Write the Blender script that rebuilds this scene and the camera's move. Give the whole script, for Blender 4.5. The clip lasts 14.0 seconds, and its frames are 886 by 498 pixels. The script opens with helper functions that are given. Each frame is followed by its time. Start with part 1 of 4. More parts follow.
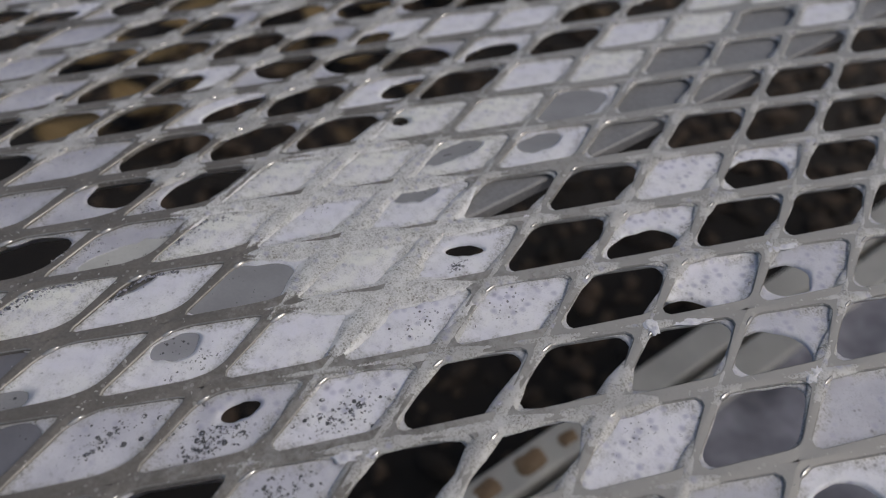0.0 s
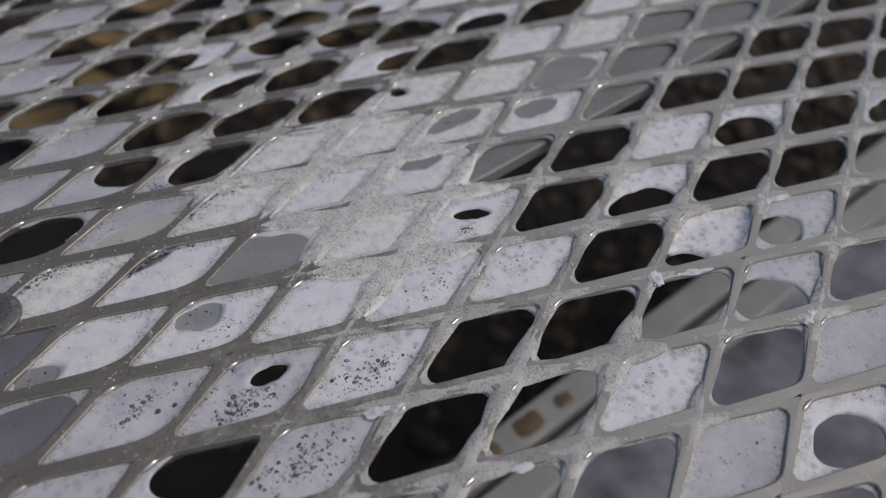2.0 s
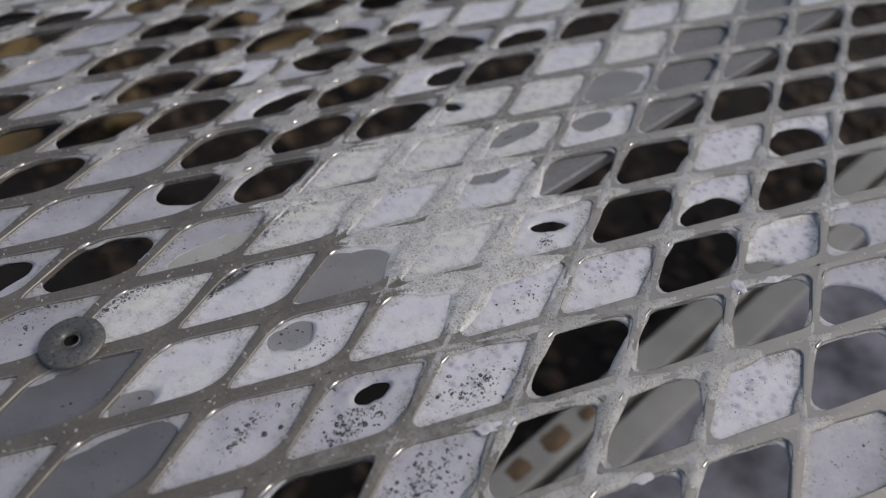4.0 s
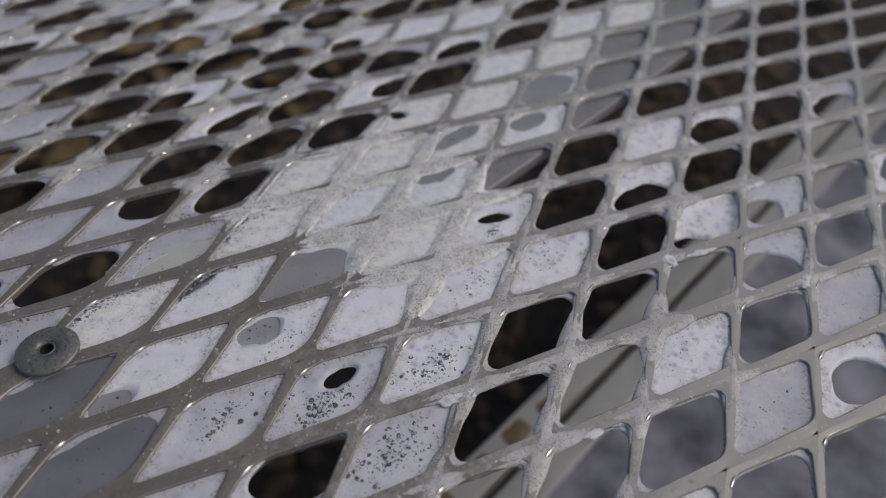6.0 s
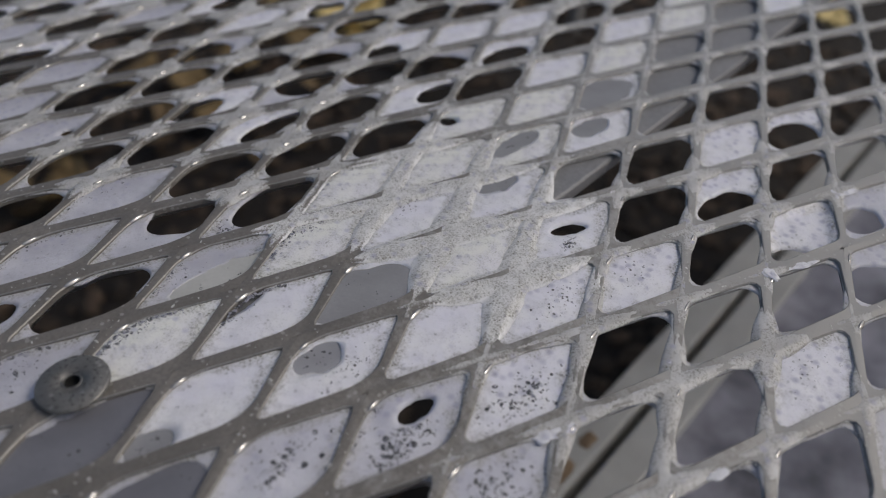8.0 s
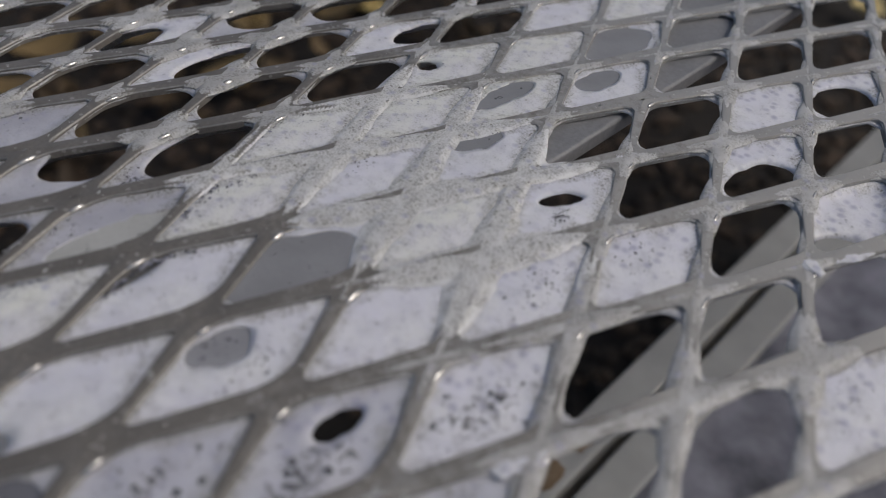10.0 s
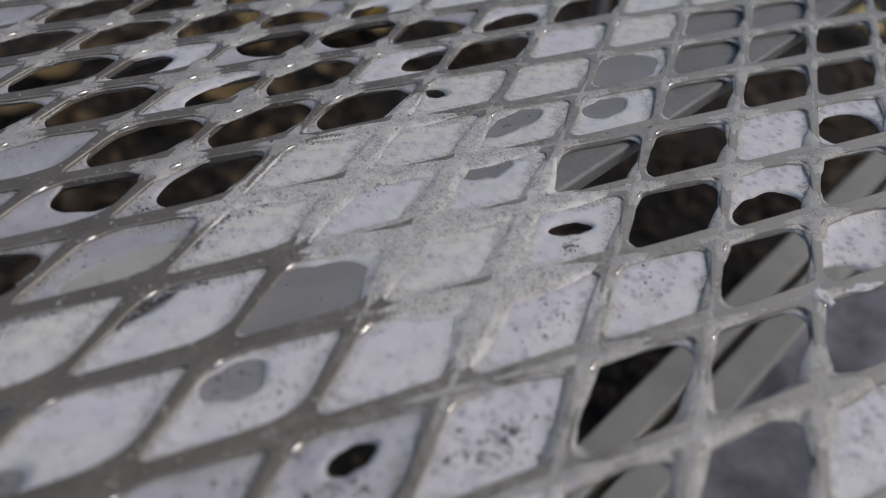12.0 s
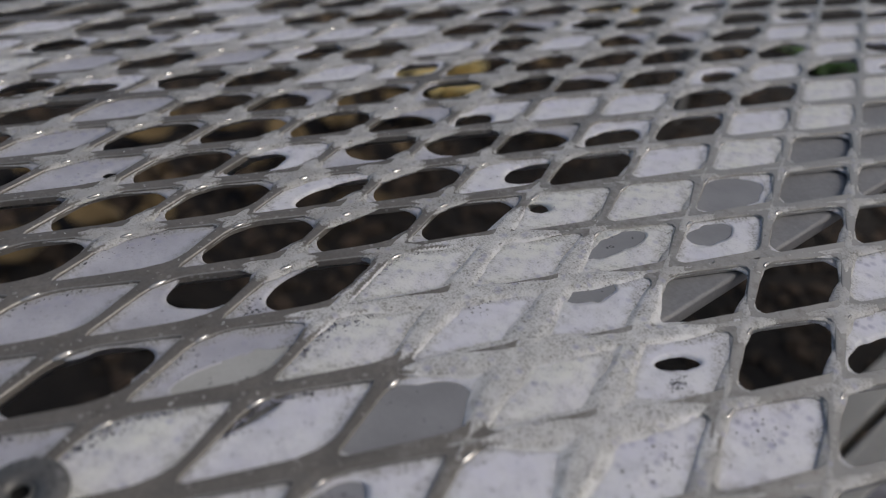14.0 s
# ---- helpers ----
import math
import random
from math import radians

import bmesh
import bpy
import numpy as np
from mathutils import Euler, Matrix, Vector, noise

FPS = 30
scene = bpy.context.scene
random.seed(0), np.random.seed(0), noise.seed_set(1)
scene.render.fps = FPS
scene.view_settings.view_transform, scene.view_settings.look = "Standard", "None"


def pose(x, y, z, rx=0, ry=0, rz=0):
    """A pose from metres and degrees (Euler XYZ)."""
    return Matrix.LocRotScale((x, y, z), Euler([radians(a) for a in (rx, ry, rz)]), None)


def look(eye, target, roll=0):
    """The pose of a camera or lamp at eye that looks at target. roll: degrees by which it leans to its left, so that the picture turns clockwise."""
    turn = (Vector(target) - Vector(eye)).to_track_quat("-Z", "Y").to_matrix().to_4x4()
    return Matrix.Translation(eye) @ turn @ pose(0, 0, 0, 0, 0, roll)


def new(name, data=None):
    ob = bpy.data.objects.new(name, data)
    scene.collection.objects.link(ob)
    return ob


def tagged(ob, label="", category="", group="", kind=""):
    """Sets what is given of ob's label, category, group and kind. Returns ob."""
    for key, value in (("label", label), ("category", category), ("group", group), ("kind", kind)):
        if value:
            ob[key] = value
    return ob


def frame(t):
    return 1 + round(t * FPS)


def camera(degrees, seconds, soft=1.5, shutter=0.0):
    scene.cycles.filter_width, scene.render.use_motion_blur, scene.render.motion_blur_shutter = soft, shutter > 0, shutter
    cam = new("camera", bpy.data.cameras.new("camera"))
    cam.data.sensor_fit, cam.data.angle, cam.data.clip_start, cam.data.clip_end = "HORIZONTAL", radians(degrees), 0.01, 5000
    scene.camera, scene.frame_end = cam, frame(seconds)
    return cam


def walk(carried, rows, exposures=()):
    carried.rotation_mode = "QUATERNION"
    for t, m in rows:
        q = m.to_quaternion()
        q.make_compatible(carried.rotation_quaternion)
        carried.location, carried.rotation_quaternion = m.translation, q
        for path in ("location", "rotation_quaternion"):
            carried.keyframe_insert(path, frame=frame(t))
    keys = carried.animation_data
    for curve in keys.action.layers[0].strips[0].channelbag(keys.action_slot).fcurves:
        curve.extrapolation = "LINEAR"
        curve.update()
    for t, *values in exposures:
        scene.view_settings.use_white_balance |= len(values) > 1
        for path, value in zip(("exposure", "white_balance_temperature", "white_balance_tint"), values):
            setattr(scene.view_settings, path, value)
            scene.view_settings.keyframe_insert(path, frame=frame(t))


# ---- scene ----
cam = camera(61.76, 14.0, soft=1.1)
ROWS = [
    (0.0, 0.0475, -0.1967, 0.9787, 44.84, 0.12, -35.56),
    (0.5, 0.0433, -0.1981, 0.9835, 45.14, 0.79, -36.84),
    (1.0, 0.0393, -0.1994, 0.9842, 44.85, 0.79, -37.79),
    (1.5, 0.0389, -0.2003, 0.9829, 43.76, 0.31, -37.93),
    (2.0, 0.0316, -0.1966, 0.9805, 43.29, 0.20, -38.74),
    (2.5, 0.0246, -0.1841, 0.9831, 43.52, 0.19, -38.16),
    (2.7, 0.0228, -0.1799, 0.9802, 43.75, -0.19, -38.06),
    (4.8, -0.0137, -0.1685, 0.9772, 45.65, -1.70, -44.90),
    (5.0, -0.0147, -0.1694, 0.9779, 46.09, -1.76, -45.44),
    (5.5, -0.0147, -0.1753, 0.9799, 46.45, -1.85, -46.36),
    (6.0, -0.0156, -0.1828, 0.9820, 46.77, -1.44, -47.17),
    (6.5, -0.0184, -0.1794, 0.9829, 47.92, -1.24, -47.90),
    (7.0, -0.0214, -0.1679, 0.9764, 49.01, -0.84, -47.70),
    (7.5, -0.0225, -0.1605, 0.9673, 49.18, -1.14, -47.93),
    (8.0, -0.0194, -0.1511, 0.9563, 49.29, -1.50, -48.05),
    (8.2, -0.0145, -0.1509, 0.9507, 49.02, -1.83, -47.90),
    (10.3, 0.0183, -0.1379, 0.9221, 47.16, -2.89, -45.42),
    (10.5, 0.0185, -0.1382, 0.9225, 46.83, -2.65, -45.71),
    (11.0, 0.0207, -0.1417, 0.9235, 46.84, -1.95, -46.54),
    (11.5, 0.0214, -0.1425, 0.9257, 47.69, -2.15, -47.06),
    (12.0, 0.0168, -0.1352, 0.9260, 48.70, -2.82, -45.54),
    (12.5, 0.0142, -0.1300, 0.9259, 49.10, -2.41, -42.69),
    (13.0, 0.0109, -0.1249, 0.9281, 49.24, -2.26, -39.79),
    (13.5, 0.0143, -0.1257, 0.9314, 51.86, -2.04, -39.86),
    (14.0, 0.0125, -0.1210, 0.9347, 54.20, -3.29, -39.24),
]
walk(cam, [(t, pose(x, y, z, rx, ry, rz)) for t, x, y, z, rx, ry, rz in ROWS],
     exposures=[(0.0, -0.27), (8.2, -0.27), (10.3, -0.36), (14.0, -0.39)])

# ---- lens softness with distance ----
cam.data.dof.use_dof = True
cam.data.dof.focus_distance = 0.234
cam.data.dof.aperture_fstop = 7.4

# ---- sky, soft daylight through a hazy sky, exposure ----
SUN_ELEVATION, SUN_TURN = radians(46), radians(134)
world = bpy.data.worlds.new("hazy_sky")
scene.world = world
world.use_nodes = True
wn = world.node_tree
sky = wn.nodes.new("ShaderNodeTexSky")
sky.sky_type = "NISHITA"
sky.sun_disc = False
sky.sun_elevation = SUN_ELEVATION
sky.sun_rotation = SUN_TURN
sky.dust_density = 4.0
wn.nodes["Background"].inputs["Strength"].default_value = 0.083
wn.links.new(sky.outputs["Color"], wn.nodes["Background"].inputs["Color"])
sun_data = bpy.data.lights.new("sun", "SUN")
sun_data.energy = 0.85
sun_data.angle = radians(18)
sun_data.color = (1.0, 0.972, 0.93)
sun = new("sun", sun_data)
sun.matrix_world = look((math.sin(SUN_TURN) * 5, math.cos(SUN_TURN) * 5, 0.8 + 5 * math.tan(SUN_ELEVATION)), (0.15, 0, 0.8))
scene.view_settings.exposure = -0.27


# ---- materials ----
def material(name):
    m = bpy.data.materials.new(name)
    m.use_nodes = True
    return m, m.node_tree, m.node_tree.nodes["Principled BSDF"]


def coords(nt, scale=1.0):
    c = nt.nodes.new("ShaderNodeTexCoord")
    mp = nt.nodes.new("ShaderNodeMapping")
    mp.inputs["Scale"].default_value = (scale, scale, scale)
    nt.links.new(c.outputs["Object"], mp.inputs["Vector"])
    return mp.outputs["Vector"]


def noise_tex(nt, vec, scale, detail=4.0, rough=0.55):
    n = nt.nodes.new("ShaderNodeTexNoise")
    n.inputs["Scale"].default_value = scale
    n.inputs["Detail"].default_value = detail
    n.inputs["Roughness"].default_value = rough
    nt.links.new(vec, n.inputs["Vector"])
    return n.outputs["Fac"]


def dots_tex(nt, vec, scale, seed=0.0):
    v = nt.nodes.new("ShaderNodeTexVoronoi")
    v.inputs["Scale"].default_value = scale
    nt.links.new(vec, v.inputs["Vector"])
    return v.outputs["Distance"], v.outputs["Color"]


def ramp(nt, fac, stops):
    r = nt.nodes.new("ShaderNodeValToRGB")
    e = r.color_ramp.elements
    while len(e) < len(stops):
        e.new(0.5)
    for el, (p, c) in zip(e, stops):
        el.position = p
        el.color = (*c, 1) if len(c) == 3 else (c[0], c[0], c[0], 1)
    nt.links.new(fac, r.inputs["Fac"])
    return r.outputs["Color"]


def mix(nt, fac, a, b, how="MIX"):
    m = nt.nodes.new("ShaderNodeMix")
    m.data_type = "RGBA"
    m.blend_type = how
    for value, k in ((fac, 0), (a, 6), (b, 7)):
        if isinstance(value, (int, float)):
            m.inputs[k].default_value = value
        elif isinstance(value, tuple):
            m.inputs[k].default_value = (*value, 1)
        else:
            nt.links.new(value, m.inputs[k])
    return m.outputs[2]


def maths(nt, how, a, b):
    m = nt.nodes.new("ShaderNodeMath")
    m.operation = how
    for value, k in ((a, 0), (b, 1)):
        if isinstance(value, (int, float)):
            m.inputs[k].default_value = value
        else:
            nt.links.new(value, m.inputs[k])
    return m.outputs[0]


def bump(nt, bsdf, height, strength, distance):
    b = nt.nodes.new("ShaderNodeBump")
    b.inputs["Strength"].default_value = strength
    b.inputs["Distance"].default_value = distance
    nt.links.new(height, b.inputs["Height"])
    nt.links.new(b.outputs["Normal"], bsdf.inputs["Normal"])


def metal_material(name, base, dark, rough, metallic, speck=0.5, grain=900, coat=0.0, pale_side=0.0):
    m, nt, p = material(name)
    v = coords(nt)
    big = noise_tex(nt, v, 45, 5)
    fine = noise_tex(nt, v, grain, 3)
    col = mix(nt, ramp(nt, big, [(0.3, (0,)), (0.7, (1,))]), dark, base)
    col = mix(nt, maths(nt, "MULTIPLY", ramp(nt, fine, [(0.35, (1,)), (0.6, (0,))]), 0.35), col, (dark[0] * 0.5, dark[1] * 0.5, dark[2] * 0.48))
    dist, tint = dots_tex(nt, v, 520)
    sep = nt.nodes.new("ShaderNodeSeparateColor")
    nt.links.new(tint, sep.inputs[0])
    few = maths(nt, "LESS_THAN", sep.outputs[0], 0.16)
    spot = maths(nt, "MULTIPLY", maths(nt, "LESS_THAN", dist, 0.32), few)
    col = mix(nt, maths(nt, "MULTIPLY", spot, speck * 0.6), col, (0.62, 0.61, 0.58))
    if pale_side:      # paler in blotches, more so towards one side of the sheet
        xyz = nt.nodes.new("ShaderNodeSeparateXYZ")
        nt.links.new(v, xyz.inputs[0])
        along = maths(nt, "MULTIPLY", maths(nt, "SUBTRACT", maths(nt, "SUBTRACT", xyz.outputs[0], xyz.outputs[1]), 0.1), 6.0)
        blot = maths(nt, "MULTIPLY", maths(nt, "SUBTRACT", noise_tex(nt, v, 210, 6, 0.75), 0.5), 3.2)
        cover = ramp(nt, maths(nt, "ADD", along, blot), [(0.1, (0,)), (0.95, (1,))])
        col = mix(nt, maths(nt, "MULTIPLY", cover, pale_side), col, (0.47, 0.465, 0.445))
    nt.links.new(col, p.inputs["Base Color"])
    p.inputs["Metallic"].default_value = metallic
    nt.links.new(ramp(nt, fine, [(0.3, (rough - 0.12,)), (0.7, (rough + 0.12,))]), p.inputs["Roughness"])
    p.inputs["Coat Weight"].default_value = coat
    p.inputs["Coat Roughness"].default_value = 0.05
    bump(nt, p, fine, 0.35, 0.0003)
    return m


def foam_material(name, inner, outer, grain, olive, fading=False):
    """Wet foam: pale body, denser and yellower froth in places, dark little bubbles."""
    m, nt, p = material(name)
    v = coords(nt)
    soft = noise_tex(nt, v, 60, 3)
    mid = noise_tex(nt, v, 210, 4)
    fine = noise_tex(nt, v, 1500, 3, 0.65)
    col = mix(nt, ramp(nt, soft, [(0.38, (0,)), (0.62, (1,))]), inner, outer)
    col = mix(nt, maths(nt, "MULTIPLY", ramp(nt, mid, [(0.45, (0,)), (0.72, (1,))]), 0.3), col, (0.46, 0.46, 0.54))
    spots = maths(nt, "MULTIPLY", ramp(nt, fine, [(0.36, (1,)), (0.5, (0,))]), ramp(nt, mid, [(0.36, (0,)), (0.6, (1,))]))
    at = nt.nodes.new("ShaderNodeAttribute")
    at.attribute_name = "rim"
    edge = ramp(nt, maths(nt, "ADD", at.outputs["Fac"], maths(nt, "MULTIPLY", maths(nt, "SUBTRACT", mid, 0.5), 0.9)), [(0.72, (0,)), (1.12, (1,))])
    col = mix(nt, maths(nt, "MULTIPLY", edge, 0.35), col, (0.56, 0.55, 0.5))
    near, shade = dots_tex(nt, v, 1050)
    pick = nt.nodes.new("ShaderNodeSeparateColor")
    nt.links.new(shade, pick.inputs[0])
    grains = maths(nt, "MULTIPLY", ramp(nt, near, [(0.3, (1,)), (0.48, (0,))]), maths(nt, "MULTIPLY", maths(nt, "LESS_THAN", pick.outputs[0], 0.62), ramp(nt, noise_tex(nt, v, 330, 3, 0.6), [(0.4, (0.1,)), (0.58, (1,))])))
    grit = maths(nt, "MULTIPLY", edge, maths(nt, "MAXIMUM", grains, maths(nt, "MULTIPLY", ramp(nt, fine, [(0.4, (1,)), (0.54, (0,))]), 0.45)))
    col = mix(nt, maths(nt, "MULTIPLY", grit, 0.82), col, (0.16, 0.15, 0.11))
    col = mix(nt, maths(nt, "MULTIPLY", spots, grain), col, olive)
    dist, tint = dots_tex(nt, v, 640)
    sep = nt.nodes.new("ShaderNodeSeparateColor")
    nt.links.new(tint, sep.inputs[0])
    few = maths(nt, "MULTIPLY", maths(nt, "LESS_THAN", sep.outputs[0], 0.3), ramp(nt, mid, [(0.5, (0,)), (0.62, (1,))]))
    dot = maths(nt, "MULTIPLY", ramp(nt, dist, [(0.22, (1,)), (0.42, (0,))]), few)
    col = mix(nt, maths(nt, "MULTIPLY", dot, 0.55), col, (0.12, 0.12, 0.13))
    dist2, tint2 = dots_tex(nt, v, 1300)
    sep2 = nt.nodes.new("ShaderNodeSeparateColor")
    nt.links.new(tint2, sep2.inputs[0])
    few2 = maths(nt, "MULTIPLY", maths(nt, "LESS_THAN", sep2.outputs[1], 0.4), ramp(nt, soft, [(0.4, (0.15,)), (0.62, (1,))]))
    dot2 = maths(nt, "MULTIPLY", ramp(nt, dist2, [(0.25, (1,)), (0.5, (0,))]), few2)
    col = mix(nt, maths(nt, "MULTIPLY", dot2, 0.2), col, (0.3, 0.29, 0.3))
    dist3, tint3 = dots_tex(nt, v, 300)
    sep3 = nt.nodes.new("ShaderNodeSeparateColor")
    nt.links.new(tint3, sep3.inputs[0])
    veil = maths(nt, "MULTIPLY", ramp(nt, dist3, [(0.12, (1,)), (0.45, (0,))]), maths(nt, "LESS_THAN", sep3.outputs[2], 0.3))
    col = mix(nt, maths(nt, "MULTIPLY", veil, 0.62), col, (0.4, 0.4, 0.52))
    if fading:       # the froth thins out over the bare strand
        thin = nt.nodes.new("ShaderNodeAttribute")
        thin.attribute_name = "cover"
        bare = ramp(nt, maths(nt, "ADD", thin.outputs["Fac"], maths(nt, "MULTIPLY", maths(nt, "SUBTRACT", fine, 0.5), 1.6)), [(0.05, (1,)), (0.75, (0,))])
        col = mix(nt, bare, col, (0.2, 0.183, 0.16))
    nt.links.new(col, p.inputs["Base Color"])
    p.inputs["Roughness"].default_value = 0.42
    p.inputs["Subsurface Weight"].default_value = 0.4
    p.inputs["Subsurface Radius"].default_value = (0.003, 0.003, 0.0036)
    p.inputs["Subsurface Scale"].default_value = 1.0
    bump(nt, p, mix(nt, 0.6, fine, mid), 0.3, 0.0006)
    return m


def plain_material(name, a, b, scale, rough, fine_scale=None, depth=0.001, metallic=0.0):
    m, nt, p = material(name)
    v = coords(nt)
    big = noise_tex(nt, v, scale, 5)
    fine = noise_tex(nt, v, fine_scale or scale * 8, 4)
    col = mix(nt, ramp(nt, big, [(0.32, (0,)), (0.68, (1,))]), a, b)
    col = mix(nt, maths(nt, "MULTIPLY", fine, 0.35), col, (a[0] * 0.6, a[1] * 0.6, a[2] * 0.6))
    nt.links.new(col, p.inputs["Base Color"])
    p.inputs["Roughness"].default_value = rough
    p.inputs["Metallic"].default_value = metallic
    bump(nt, p, fine, 0.4, depth)
    return m


def random_material(name, low, high, rough):
    """Joined bits, each with a shade of its own."""
    m, nt, p = material(name)
    g = nt.nodes.new("ShaderNodeNewGeometry")
    v = coords(nt)
    n = noise_tex(nt, v, 120, 4)
    col = mix(nt, g.outputs["Random Per Island"], low, high)
    col = mix(nt, maths(nt, "MULTIPLY", n, 0.5), col, (low[0] * 0.4, low[1] * 0.4, low[2] * 0.4))
    nt.links.new(col, p.inputs["Base Color"])
    p.inputs["Roughness"].default_value = rough
    bump(nt, p, n, 0.5, 0.003)
    return m


MESH_METAL = metal_material("dull_zinc", (0.255, 0.234, 0.207), (0.155, 0.141, 0.122), 0.6, 0.1, 0.5, 900, 0.8, 0.62)
# paler zinc for the bevels: the bright edge highlight is put into the colour
EDGE_METAL = metal_material("highlight_zinc_edge", (0.42, 0.41, 0.39), (0.24, 0.23, 0.215), 0.42, 0.4, 0.2, 700)
BEAM_METAL = metal_material("satin_aluminium", (0.33, 0.33, 0.335), (0.27, 0.27, 0.275), 0.55, 0.2, 0.15, 500)
WASHER_METAL = metal_material("steel", (0.25, 0.243, 0.23), (0.15, 0.146, 0.138), 0.34, 0.3, 0.4)
FOAM_WHITE = foam_material("white_foam", (0.84, 0.835, 0.915), (0.9, 0.898, 0.935), 0.14, (0.34, 0.33, 0.31))
# thinner foam; its grey also holds the light's fall-off across the sheet
FOAM_THIN_DIM = foam_material("thin_dimmed_foam", (0.5, 0.5, 0.555), (0.64, 0.64, 0.69), 0.18, (0.26, 0.26, 0.25))
FOAM_CREAM = foam_material("cream_foam", (0.9, 0.9, 0.85), (0.87, 0.86, 0.88), 0.48, (0.33, 0.32, 0.25))
FOAM_FROTH = foam_material("drying_froth", (0.5, 0.495, 0.485), (0.66, 0.655, 0.65), 0.75, (0.2, 0.19, 0.15), True)
FOAM_HEAP = foam_material("heaped_foam", (0.89, 0.885, 0.88), (0.91, 0.906, 0.92), 0.3, (0.33, 0.32, 0.26), True)
# bubbly foam in a greyer copy, with some shade put into its colour
FOAM_DIMMED = foam_material("dimmed_bubbly_foam", (0.6, 0.6, 0.66), (0.72, 0.72, 0.77), 0.2, (0.28, 0.28, 0.27))
FILM = plain_material("grey_liquid_film", (0.29, 0.29, 0.295), (0.37, 0.37, 0.38), 60, 0.4, 900, 0.0001)
FILM_DARK = plain_material("blue_grey_liquid_film", (0.17, 0.17, 0.19), (0.25, 0.25, 0.275), 45, 0.35, 700, 0.0001)
# pale sheet that stands in for the lit support bar below
FILM_LIT_BAR = plain_material("lit_bar_sheet", (0.5, 0.5, 0.47), (0.62, 0.62, 0.59), 60, 0.45, 700, 0.0001)
FILM_PALE = plain_material("pale_liquid_film", (0.32, 0.32, 0.335), (0.42, 0.42, 0.445), 90, 0.6, 700, 0.0001)
BUBBLE_PALE = plain_material("grey_bubble", (0.36, 0.36, 0.42), (0.56, 0.56, 0.63), 500, 0.2)
BUBBLE = plain_material("dark_bubble", (0.08, 0.08, 0.085), (0.2, 0.2, 0.21), 500, 0.15)
# near black: the shade inside the rivet's bore is painted on
BORE_SHADE = plain_material("bore_shade", (0.006, 0.006, 0.006), (0.012, 0.012, 0.011), 300, 0.9)
# half metallic and pale, so that the added beads show white glints
GLINT_BEAD = plain_material("half_metallic_glint", (0.5, 0.49, 0.47), (0.6, 0.59, 0.57), 300, 0.16, 900, 0.00001, 0.55)
GLINT_BEAD.node_tree.nodes["Principled BSDF"].inputs["Specular IOR Level"].default_value = 1.0
FLECK = plain_material("dried_foam_fleck", (0.5, 0.49, 0.46), (0.75, 0.74, 0.71), 400, 0.35)
RAIL_PAINT = plain_material("wet_pale_paint", (0.56, 0.56, 0.54), (0.7, 0.7, 0.67), 30, 0.35)
RUST = plain_material("rust_brown_deposit", (0.24, 0.165, 0.1), (0.36, 0.26, 0.17), 160, 0.8)
TRAY_WET = plain_material("wet_slurry", (0.12, 0.12, 0.145), (0.56, 0.56, 0.65), 20, 0.35, 60)
SOIL = plain_material("dark_soil", (0.016, 0.012, 0.009), (0.03, 0.023, 0.017), 14, 0.9, 160, 0.01)
BARK = random_material("bark_chip", (0.012, 0.009, 0.006), (0.15, 0.1, 0.066), 0.85)
LEAF_GOLD = random_material("golden_leaf", (0.82, 0.62, 0.22), (0.92, 0.76, 0.38), 0.55)
LEAF_TAN = random_material("tan_leaf", (0.07, 0.042, 0.02), (0.27, 0.18, 0.08), 0.6)
LEAF_DRY = random_material("dry_leaf", (0.22, 0.145, 0.055), (0.34, 0.235, 0.1), 0.6)
LEAF_GREEN = random_material("green_leaf", (0.07, 0.16, 0.03), (0.14, 0.28, 0.05), 0.5)
PETAL = random_material("yellow_petal", (0.8, 0.68, 0.06), (0.9, 0.8, 0.12), 0.5)


# ---- mesh helpers ----
def as_mesh(name, verts, faces, mat, smooth=True):
    me = bpy.data.meshes.new(name)
    me.from_pydata([tuple(map(float, v)) for v in verts], [], [tuple(map(int, f)) for f in faces])
    me.materials.append(mat)
    if smooth:
        me.polygons.foreach_set("use_smooth", [True] * len(me.polygons))
    me.update()
    return me


def part(name, me, parent, label="", at=None):
    ob = new(name, me)
    ob.parent = parent
    if at is not None:
        ob.matrix_basis = at
    return tagged(ob, label)


